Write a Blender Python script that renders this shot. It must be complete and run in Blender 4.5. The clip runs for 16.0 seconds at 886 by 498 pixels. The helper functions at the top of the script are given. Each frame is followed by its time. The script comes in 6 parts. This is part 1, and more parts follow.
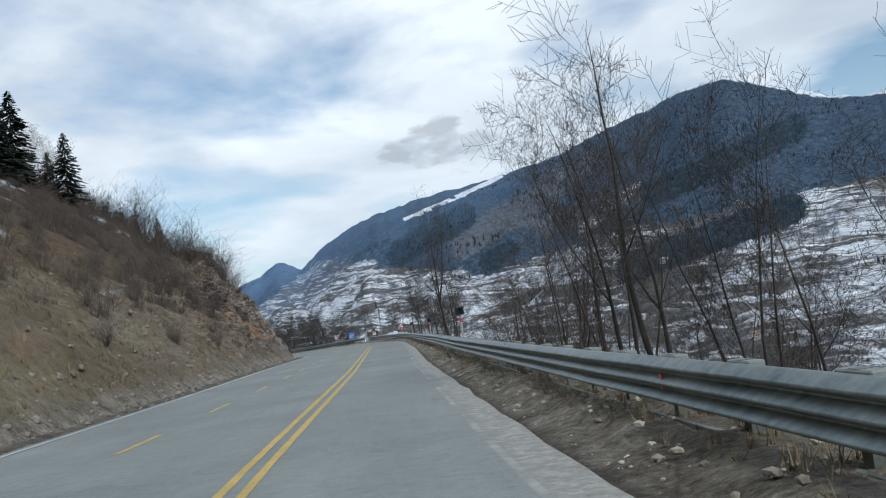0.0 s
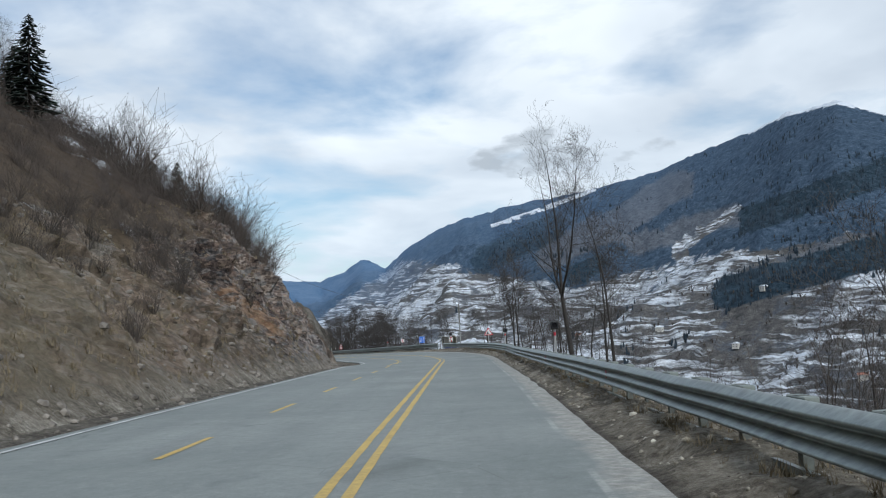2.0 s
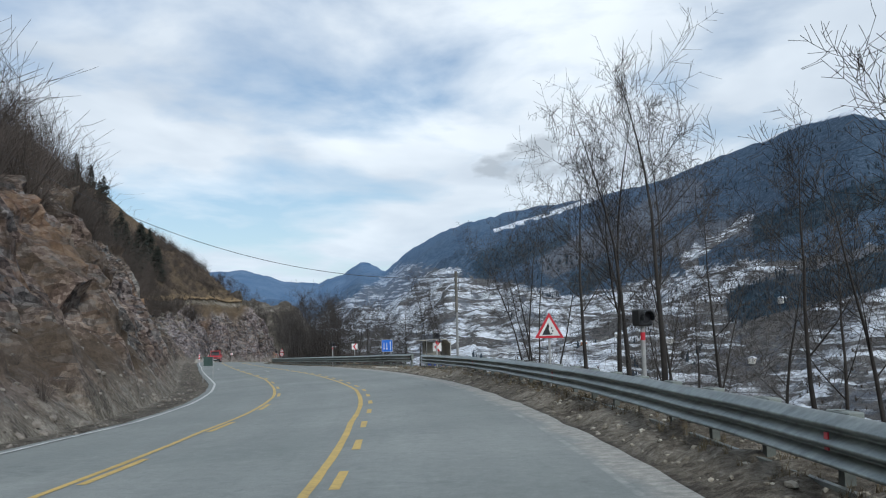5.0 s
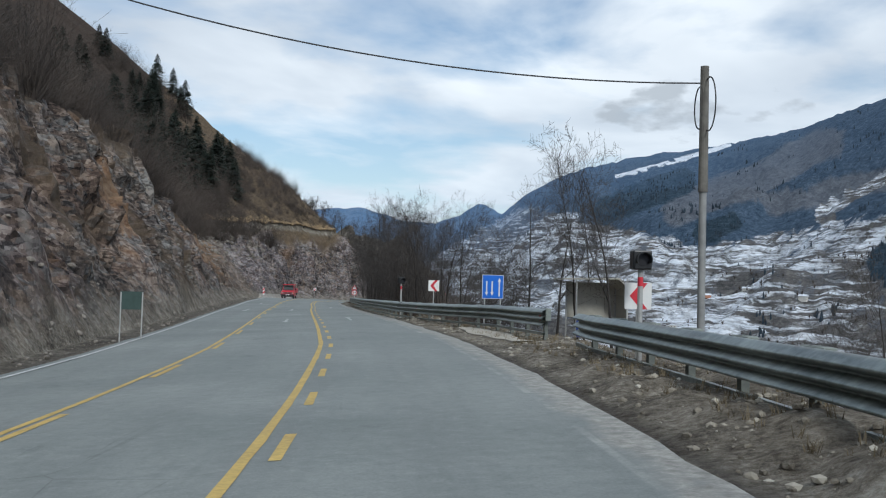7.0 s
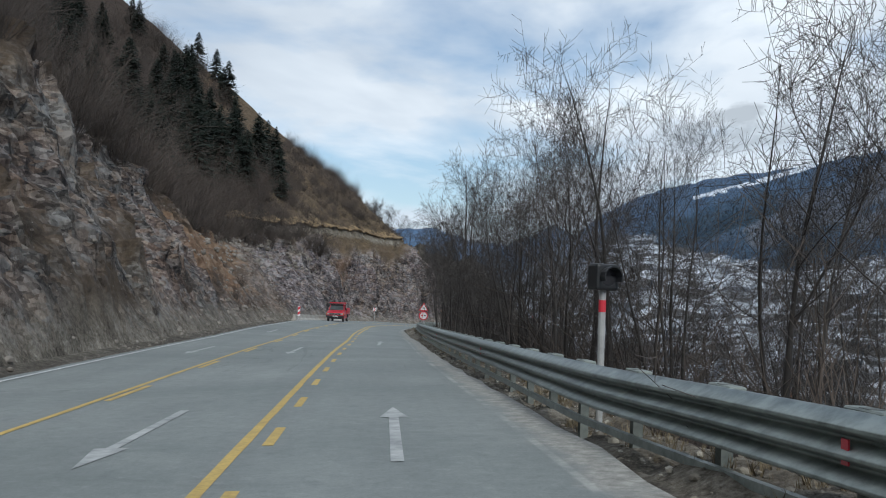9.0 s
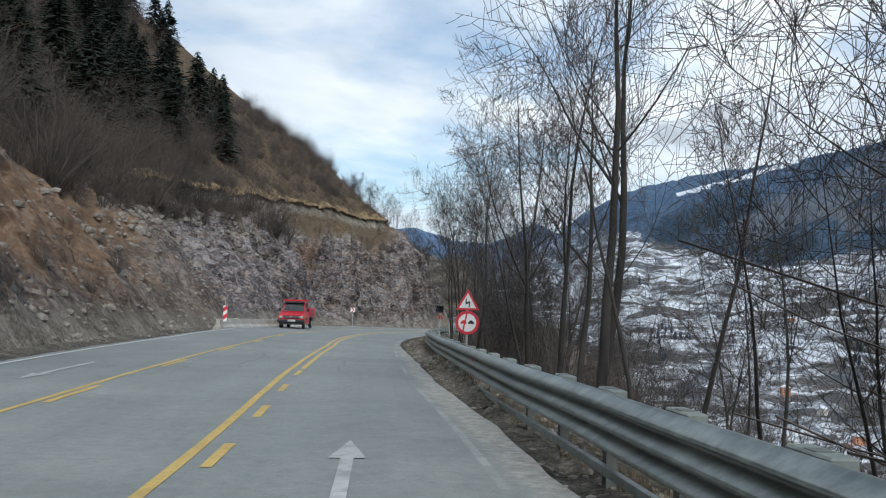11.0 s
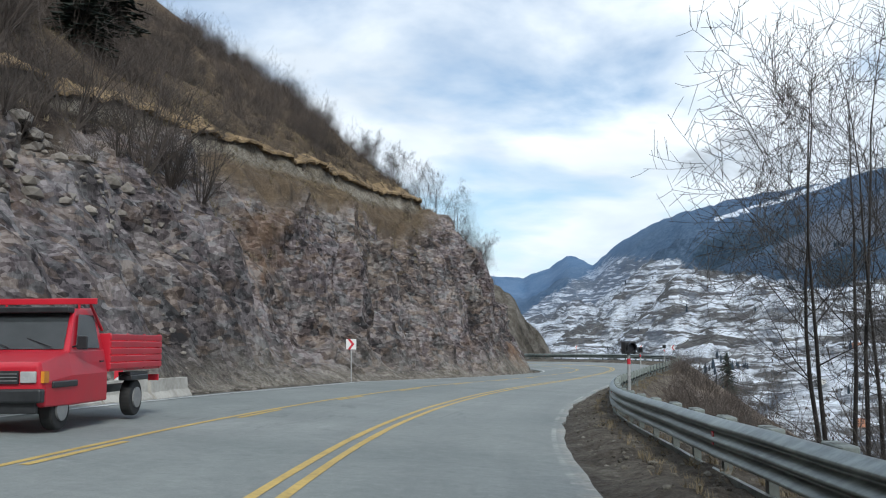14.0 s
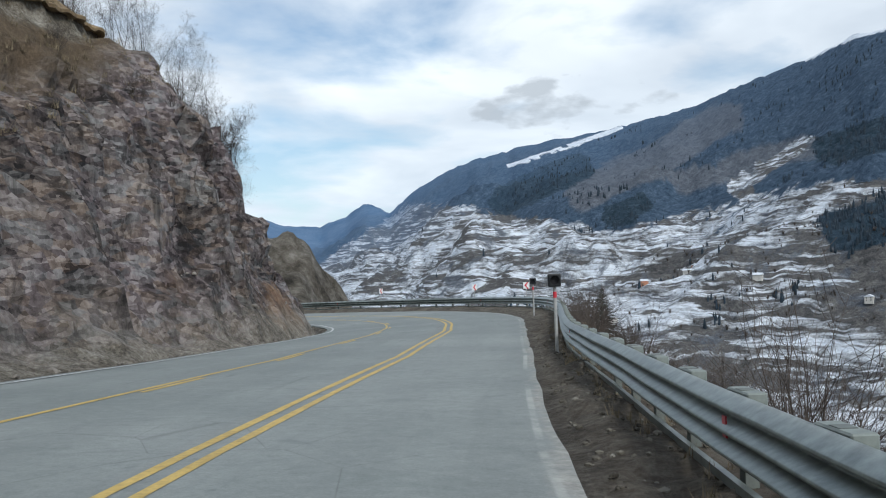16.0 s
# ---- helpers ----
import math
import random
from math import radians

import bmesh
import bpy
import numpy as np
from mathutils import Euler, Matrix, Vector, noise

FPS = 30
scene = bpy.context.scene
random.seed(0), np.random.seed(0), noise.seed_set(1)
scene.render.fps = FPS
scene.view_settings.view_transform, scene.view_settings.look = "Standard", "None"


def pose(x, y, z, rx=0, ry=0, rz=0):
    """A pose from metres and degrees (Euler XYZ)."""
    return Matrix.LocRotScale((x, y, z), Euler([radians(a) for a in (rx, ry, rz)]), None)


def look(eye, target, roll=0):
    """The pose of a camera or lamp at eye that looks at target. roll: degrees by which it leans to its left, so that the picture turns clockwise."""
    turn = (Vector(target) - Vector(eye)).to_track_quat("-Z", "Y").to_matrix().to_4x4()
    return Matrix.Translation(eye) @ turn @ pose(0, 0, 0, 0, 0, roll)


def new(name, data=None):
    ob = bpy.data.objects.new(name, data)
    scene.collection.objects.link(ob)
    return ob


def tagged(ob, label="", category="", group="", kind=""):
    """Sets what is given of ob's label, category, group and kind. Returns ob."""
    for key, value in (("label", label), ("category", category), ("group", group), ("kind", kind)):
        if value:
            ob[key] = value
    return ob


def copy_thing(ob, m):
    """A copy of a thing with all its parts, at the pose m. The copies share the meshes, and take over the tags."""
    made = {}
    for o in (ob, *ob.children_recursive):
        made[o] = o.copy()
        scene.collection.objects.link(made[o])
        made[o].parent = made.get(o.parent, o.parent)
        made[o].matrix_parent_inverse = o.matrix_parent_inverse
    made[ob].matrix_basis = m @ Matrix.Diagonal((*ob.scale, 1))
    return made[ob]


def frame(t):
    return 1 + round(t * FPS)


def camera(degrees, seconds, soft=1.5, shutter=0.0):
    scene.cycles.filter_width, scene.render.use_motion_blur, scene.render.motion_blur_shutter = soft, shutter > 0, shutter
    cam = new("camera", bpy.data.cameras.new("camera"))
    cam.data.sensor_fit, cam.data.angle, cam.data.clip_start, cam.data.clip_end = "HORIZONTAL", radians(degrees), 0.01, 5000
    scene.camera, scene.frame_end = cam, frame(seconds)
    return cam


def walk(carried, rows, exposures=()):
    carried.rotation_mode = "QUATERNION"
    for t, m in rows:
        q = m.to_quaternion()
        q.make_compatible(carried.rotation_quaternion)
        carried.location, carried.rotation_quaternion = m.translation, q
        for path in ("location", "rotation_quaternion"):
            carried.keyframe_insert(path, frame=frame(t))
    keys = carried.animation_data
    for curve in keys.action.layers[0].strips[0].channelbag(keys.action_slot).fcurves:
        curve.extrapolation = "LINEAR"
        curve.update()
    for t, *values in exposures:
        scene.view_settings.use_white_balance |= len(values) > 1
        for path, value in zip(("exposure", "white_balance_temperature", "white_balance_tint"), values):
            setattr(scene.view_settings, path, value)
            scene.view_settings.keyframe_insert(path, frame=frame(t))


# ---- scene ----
cam = camera(49.4, 16.0, soft=1.1)
# seconds, eye, yaw to the left, pitch up, roll
PATH = [
    (0, (0.01, 0.00, 1.39), -0.37, 4.50, -7.86),
    (0.5, (-0.68, 8.58, 1.44), 1.76, 5.48, -5.63),
    (1, (-1.31, 17.59, 1.48), 3.32, 5.73, -3.61),
    (1.5, (-1.93, 26.97, 1.52), 4.50, 5.48, -2.91),
    (2, (-2.57, 36.77, 1.56), 4.64, 5.41, -2.85),
    (2.5, (-3.23, 46.86, 1.59), 4.55, 5.37, -2.84),
    (3, (-3.88, 57.41, 1.61), 4.13, 5.01, -2.58),
    (3.2, (-4.17, 61.52, 1.62), 4.00, 4.89, -2.40),
    (5.3, (-6.94, 102.76, 1.68), 5.09, 6.05, -0.73),
    (5.5, (-7.20, 106.38, 1.68), 5.36, 6.19, -0.28),
    (6, (-8.11, 114.94, 1.68), 7.00, 4.72, -0.16),
    (6.5, (-9.45, 123.59, 1.67), 8.81, 3.01, 0.73),
    (7, (-11.30, 132.29, 1.66), 11.65, 2.37, 1.55),
    (7.5, (-13.51, 140.96, 1.64), 14.52, 2.51, 1.86),
    (8, (-16.07, 149.72, 1.62), 15.70, 2.82, 2.29),
    (8.5, (-18.85, 158.29, 1.59), 15.94, 3.24, 2.68),
    (9, (-21.62, 166.71, 1.56), 15.92, 3.51, 2.33),
    (9.2, (-22.78, 170.02, 1.55), 15.79, 3.76, 2.31),
    (11.3, (-34.90, 204.84, 1.33), 14.38, 3.45, 1.29),
    (11.5, (-36.01, 208.08, 1.31), 14.13, 3.04, 0.81),
    (12, (-38.62, 216.15, 1.24), 14.31, 2.90, -0.09),
    (12.5, (-41.84, 224.88, 1.16), 15.90, 4.01, -2.52),
    (13, (-44.91, 233.83, 1.08), 16.75, 4.79, -2.16),
    (13.5, (-47.77, 242.65, 0.99), 17.30, 5.33, -1.09),
    (14, (-50.31, 251.63, 0.90), 16.75, 5.75, -0.26),
    (14.5, (-52.49, 260.70, 0.79), 13.54, 4.34, -1.40),
    (15, (-54.34, 269.61, 0.69), 10.69, 3.44, -1.57),
    (15.5, (-55.66, 278.66, 0.57), 7.65, 3.02, -1.90),
    (16, (-56.66, 288.02, 0.45), 4.77, 2.49, -2.20),
]


def aim(eye, yaw, pitch, roll):
    a, p = radians(yaw), radians(pitch)
    d = Vector((-math.sin(a) * math.cos(p), math.cos(a) * math.cos(p), math.sin(p)))
    return look(eye, Vector(eye) + 10 * d, roll)


walk(cam, [(t, aim(e, y, p, r)) for t, e, y, p, r in PATH], exposures=[(0, 0.05, 6020, 6), (9.2, 0.0, 6020, 6), (11.3, 0.28, 6100, 6), (12.5, 0.5, 6150, 6), (13.5, 0.38, 6100, 6), (15, 0.15, 6100, 6), (16, 0.15, 6100, 6)])
# ---- sky and sun ----
SUN_ELEV, SUN_AZ = 40.0, 145.0  # azimuth clockwise from +y
world = bpy.data.worlds.new("sky")
scene.world = world
world.use_nodes = True
wn, wl = world.node_tree.nodes, world.node_tree.links
for n in list(wn):
    wn.remove(n)


def wnode(kind, **kw):
    n = wn.new(kind)
    for k, v in kw.items():
        n.inputs[k].default_value = v
    return n


def wmath(op, a, b=None):
    n = wn.new("ShaderNodeMath")
    n.operation = op
    for i, v in enumerate((a, b)):
        if v is None:
            continue
        if isinstance(v, (int, float)):
            n.inputs[i].default_value = v
        else:
            wl.new(v, n.inputs[i])
    return n.outputs[0]


def wramp(fac, stops):
    n = wn.new("ShaderNodeValToRGB")
    el = n.color_ramp.elements
    while len(el) < len(stops):
        el.new(0.5)
    for e, (p, c) in zip(el, stops):
        e.position = p
        e.color = (*c, 1) if len(c) == 3 else c
    wl.new(fac, n.inputs[0])
    return n.outputs[0]


def wmix(fac, a, b):
    n = wn.new("ShaderNodeMix")
    n.data_type = "RGBA"
    for sock, v in ((n.inputs[0], fac), (n.inputs[6], a), (n.inputs[7], b)):
        if isinstance(v, (int, float)):
            sock.default_value = v
        elif isinstance(v, tuple):
            sock.default_value = (*v, 1)
        else:
            wl.new(v, sock)
    return n.outputs[2]


sky = wn.new("ShaderNodeTexSky")
sky.sky_type, sky.sun_disc = "NISHITA", False
sky.sun_elevation, sky.sun_rotation = radians(SUN_ELEV), radians(SUN_AZ)
sky.air_density, sky.dust_density, sky.altitude = 1.2, 1.0, 900
tc = wn.new("ShaderNodeTexCoord")
sep = wn.new("ShaderNodeSeparateXYZ")
wl.new(tc.outputs["Generated"], sep.inputs[0])
# a flat cloud deck seen from below: direction divided by height
up = wmath("MAXIMUM", wmath("ADD", sep.outputs[2], 0.10), 0.03)
cx, cy = wmath("DIVIDE", sep.outputs[0], up), wmath("DIVIDE", sep.outputs[1], up)
deck = wn.new("ShaderNodeCombineXYZ")
wl.new(cx, deck.inputs[0]), wl.new(wmath("MULTIPLY", cy, 0.8), deck.inputs[1])


def wnoise(vec, scale, detail, rough, dist=0.0):
    n = wnode("ShaderNodeTexNoise", Scale=scale, Detail=detail, Roughness=rough, Distortion=dist)
    wl.new(vec, n.inputs["Vector"])
    return n.outputs["Fac"]


big = wnoise(deck.outputs[0], 0.5, 3, 0.45, 0.2)
mid = wnoise(deck.outputs[0], 1.5, 6, 0.52, 0.2)
cover = wmath("ADD", wmath("MULTIPLY", big, 0.62), wmath("MULTIPLY", mid, 0.38))
cloud_mask = wramp(cover, [(0.425, (0, 0, 0)), (0.52, (1, 1, 1))])
tone = wramp(wnoise(deck.outputs[0], 0.8, 5, 0.5, 0.3), [(0.30, (0.60, 0.65, 0.73)), (0.45, (0.82, 0.86, 0.92)), (0.58, (1.06, 1.08, 1.11))])
blue = wnode("ShaderNodeVectorMath")
blue.operation = "SCALE"
wl.new(sky.outputs[0], blue.inputs[0])
blue.inputs["Scale"].default_value = 0.12
low = wramp(sep.outputs[2], [(0.0, (0.62, 0.72, 0.83)), (0.25, (0.62, 0.72, 0.83))])
sky_mix = wmix(cloud_mask, blue.outputs[0], tone)
haze = wramp(sep.outputs[2], [(0.02, (0.55, 0.55, 0.55)), (0.22, (0, 0, 0))])
sky_mix = wmix(haze, sky_mix, low)
# a few small grey clouds hang below the deck over the valley
east = wmath("DIVIDE", sep.outputs[0], wmath("MAXIMUM", sep.outputs[1], 0.05))
rise = wmath("DIVIDE", sep.outputs[2], wmath("MAXIMUM", sep.outputs[1], 0.05))
puff_at = wn.new("ShaderNodeCombineXYZ")
wl.new(wmath("MULTIPLY", east, 1.0), puff_at.inputs[0]), wl.new(wmath("MULTIPLY", rise, 2.2), puff_at.inputs[1])
far_x = wmath("DIVIDE", wmath("SUBTRACT", east, 0.045), 0.13)
far_y = wmath("DIVIDE", wmath("SUBTRACT", rise, 0.19), 0.035)
near_spot = wmath("SUBTRACT", 1.0, wmath("ADD", wmath("MULTIPLY", far_x, far_x), wmath("MULTIPLY", far_y, far_y)))
puff = wmath("ADD", wmath("MULTIPLY", near_spot, 0.22), wnoise(puff_at.outputs[0], 17.0, 5, 0.5, 0.1))
sky_mix = wmix(wramp(puff, [(0.63, (0, 0, 0)), (0.76, (0.7, 0.7, 0.7))]), sky_mix, (0.48, 0.51, 0.55))
bg = wnode("ShaderNodeBackground", Strength=0.9)
wl.new(sky_mix, bg.inputs["Color"])
wo = wn.new("ShaderNodeOutputWorld")
wl.new(bg.outputs[0], wo.inputs[0])

sun_data = bpy.data.lights.new("sun", "SUN")
sun_data.energy, sun_data.angle, sun_data.color = 2.1, radians(12), (1.0, 0.96, 0.9)
sun = new("sun", sun_data)
az, el = radians(SUN_AZ), radians(SUN_ELEV)
sun.matrix_world = look((0, 0, 200), (-math.sin(az) * math.cos(el), -math.cos(az) * math.cos(el), 200 - math.sin(el)))
# ---- materials ----
class Nodes:
    """Small helper round one material's node tree."""

    def __init__(self, name, rough=0.8, metal=0.0, spec=0.5):
        self.m = bpy.data.materials.new(name)
        self.m.use_nodes = True
        self.t = self.m.node_tree
        self.b = self.t.nodes["Principled BSDF"]
        self.b.inputs["Roughness"].default_value = rough
        self.b.inputs["Metallic"].default_value = metal
        self.b.inputs["Specular IOR Level"].default_value = spec
        self.where = self.t.nodes.new("ShaderNodeTexCoord").outputs["Object"]

    def put(self, sock, v):
        if isinstance(v, (int, float)):
            sock.default_value = v
        elif isinstance(v, tuple):
            sock.default_value = (*v, 1) if len(v) == 3 else v
        else:
            self.t.links.new(v, sock)

    def world(self):
        self.where = self.t.nodes.new("ShaderNodeNewGeometry").outputs["Position"]
        return self

    def stretch(self, x, y, z, rot=(0, 0, 0)):
        n = self.t.nodes.new("ShaderNodeMapping")
        n.inputs["Scale"].default_value = (x, y, z)
        n.inputs["Rotation"].default_value = rot
        self.t.links.new(self.where, n.inputs["Vector"])
        return n.outputs[0]

    def noise(self, scale, detail=5, rough=0.55, dist=0.0, at=None):
        n = self.t.nodes.new("ShaderNodeTexNoise")
        for k, v in (("Scale", scale), ("Detail", detail), ("Roughness", rough), ("Distortion", dist)):
            n.inputs[k].default_value = v
        self.t.links.new(at or self.where, n.inputs["Vector"])
        return n.outputs["Fac"]

    def cells(self, scale, at=None, feature="F1", out="Distance"):
        n = self.t.nodes.new("ShaderNodeTexVoronoi")
        n.feature = feature
        n.inputs["Scale"].default_value = scale
        self.t.links.new(at or self.where, n.inputs["Vector"])
        return n.outputs[out]

    def math(self, op, a, b=0.0, clamp=False):
        n = self.t.nodes.new("ShaderNodeMath")
        n.operation, n.use_clamp = op, clamp
        self.put(n.inputs[0], a), self.put(n.inputs[1], b)
        return n.outputs[0]

    def ramp(self, fac, stops):
        n = self.t.nodes.new("ShaderNodeValToRGB")
        el = n.color_ramp.elements
        while len(el) < len(stops):
            el.new(0.5)
        for e, (p, c) in zip(el, stops):
            e.position, e.color = p, ((c, c, c, 1) if isinstance(c, (int, float)) else (*c, 1))
        self.put(n.inputs[0], fac)
        return n.outputs[0]

    def mix(self, fac, a, b, blend="MIX"):
        n = self.t.nodes.new("ShaderNodeMix")
        n.data_type, n.blend_type = "RGBA", blend
        self.put(n.inputs[0], fac), self.put(n.inputs[6], a), self.put(n.inputs[7], b)
        return n.outputs[2]

    def attr(self, name):
        n = self.t.nodes.new("ShaderNodeAttribute")
        n.attribute_name = name
        return n.outputs["Fac"]

    def random(self):
        return self.t.nodes.new("ShaderNodeObjectInfo").outputs["Random"]

    def island(self):
        return self.t.nodes.new("ShaderNodeNewGeometry").outputs["Random Per Island"]

    def color(self, c):
        self.put(self.b.inputs["Base Color"], c)
        return self

    def rough(self, r):
        self.put(self.b.inputs["Roughness"], r)
        return self

    def bump(self, h, strength=0.5, dist=0.05):
        n = self.t.nodes.new("ShaderNodeBump")
        n.inputs["Strength"].default_value, n.inputs["Distance"].default_value = strength, dist
        self.put(n.inputs["Height"], h)
        self.t.links.new(n.outputs[0], self.b.inputs["Normal"])
        return self


def speckled(name, dark, light, scale, rough=0.8, bump=0.3, dist=0.01, metal=0.0, big=None, spec=0.5):
    """Two-scale mottled surface."""
    k = Nodes(name, rough, metal, spec)
    f = k.math("ADD", k.math("MULTIPLY", k.noise(scale, 6, 0.65), 0.6), k.math("MULTIPLY", k.noise(big or scale / 9, 4), 0.4))
    k.color(k.ramp(f, [(0.35, dark), (0.65, light)]))
    k.rough(k.ramp(f, [(0.3, max(rough - 0.1, 0)), (0.7, min(rough + 0.08, 1))]))
    return k.bump(k.noise(scale * 2, 5, 0.6), bump, dist).m


def asphalt_material():
    k = Nodes("asphalt", 0.75, 0, 0.35).world()
    big = k.noise(0.18, 5, 0.6, 0.4)
    fine = k.noise(38, 3, 0.7)
    base = k.ramp(big, [(0.3, (0.182, 0.202, 0.194)), (0.55, (0.240, 0.259, 0.249)), (0.75, (0.302, 0.319, 0.306))])
    wheel = k.math("ABSOLUTE", k.math("SUBTRACT", k.math("FRACT", k.math("ADD", k.math("MULTIPLY", k.attr("lane"), 0.61), 10.0)), 0.5))
    wear = k.math("MULTIPLY", k.ramp(wheel, [(0.1, 0.0), (0.42, 1.0)]), k.ramp(k.noise(0.3, 5, 0.65, 0.5), [(0.35, 0.1), (0.65, 0.55)]))
    base = k.mix(wear, base, (0.19, 0.205, 0.2))
    sp = k.t.nodes.new("ShaderNodeSeparateXYZ")
    k.put(sp.inputs[0], k.where)
    along = k.t.nodes.new("ShaderNodeCombineXYZ")
    k.put(along.inputs[0], k.attr("lane"))
    k.put(along.inputs[1], k.math("MULTIPLY", sp.outputs[1], 0.07))
    streaks = k.noise(2.6, 8, 0.75, 0.3, along.outputs[0])
    base = k.mix(k.ramp(streaks, [(0.34, 0.4), (0.48, 0.0)]), base, (0.175, 0.192, 0.184))
    base = k.mix(k.ramp(streaks, [(0.56, 0.0), (0.70, 0.2)]), base, (0.33, 0.345, 0.33))
    tar = k.ramp(k.noise(0.9, 3, 0.5, 2.2, along.outputs[0]), [(0.635, 0.0), (0.65, 0.3), (0.655, 0.3), (0.67, 0.0)])
    base = k.mix(k.math("MULTIPLY", tar, k.ramp(k.noise(0.05, 3), [(0.5, 0.0), (0.56, 1.0)])), base, (0.06, 0.065, 0.065))
    blot = k.noise(0.75, 7, 0.7, 1.0)
    base = k.mix(k.ramp(blot, [(0.58, 0.0), (0.72, 0.25)]), base, (0.33, 0.345, 0.325))
    base = k.mix(k.ramp(blot, [(0.3, 0.5), (0.44, 0.0)]), base, (0.165, 0.185, 0.178))
    base = k.mix(k.ramp(fine, [(0.4, 0.0), (0.7, 0.35)]), base, (0.10, 0.11, 0.11))
    stain = k.ramp(k.noise(1.1, 6, 0.65, 0.8), [(0.60, 0.0), (0.72, 0.5)])
    base = k.mix(stain, base, (0.12, 0.13, 0.135))
    grain = k.noise(5.0, 9, 0.85)
    base = k.mix(k.ramp(grain, [(0.36, 0.45), (0.5, 0.0)]), base, (0.13, 0.14, 0.138))
    base = k.mix(k.ramp(grain, [(0.54, 0.0), (0.7, 0.35)]), base, (0.40, 0.415, 0.405))
    crack = k.ramp(k.cells(0.6, k.stretch(1, 0.6, 1), "DISTANCE_TO_EDGE"), [(0.0, 0.35), (0.006, 0.0)])
    patchy = k.ramp(k.noise(0.14, 3), [(0.6, 0.0), (0.66, 1.0)])
    base = k.mix(k.math("MULTIPLY", crack, patchy), base, (0.05, 0.05, 0.05))
    # dust and grit drifted over the outer edge, with the last of a white line in it
    edge = k.math("ADD", k.attr("edge"), k.math("MULTIPLY", k.math("SUBTRACT", k.noise(0.7, 7, 0.7), 0.5), 1.1))
    grit = k.ramp(k.noise(6, 8, 0.75), [(0.36, (0.19, 0.185, 0.165)), (0.52, (0.31, 0.30, 0.275)), (0.66, (0.44, 0.425, 0.39))])
    base = k.mix(k.math("MULTIPLY", k.ramp(edge, [(0.0, 0.0), (0.22, 0.9)]), k.ramp(k.noise(2.2, 6, 0.7), [(0.33, 0.45), (0.5, 1.0)])), base, grit)
    line = k.ramp(k.math("ABSOLUTE", k.attr("edge")), [(0.03, 1.0), (0.06, 0.0)])
    base = k.mix(k.math("MULTIPLY", line, k.ramp(k.noise(0.35, 9, 0.8), [(0.45, 0.0), (0.64, 0.6)])), base, (0.46, 0.46, 0.435))
    return k.color(base).bump(k.math("ADD", fine, k.math("MULTIPLY", k.noise(7, 6, 0.7), 0.6)), 0.35, 0.008).m


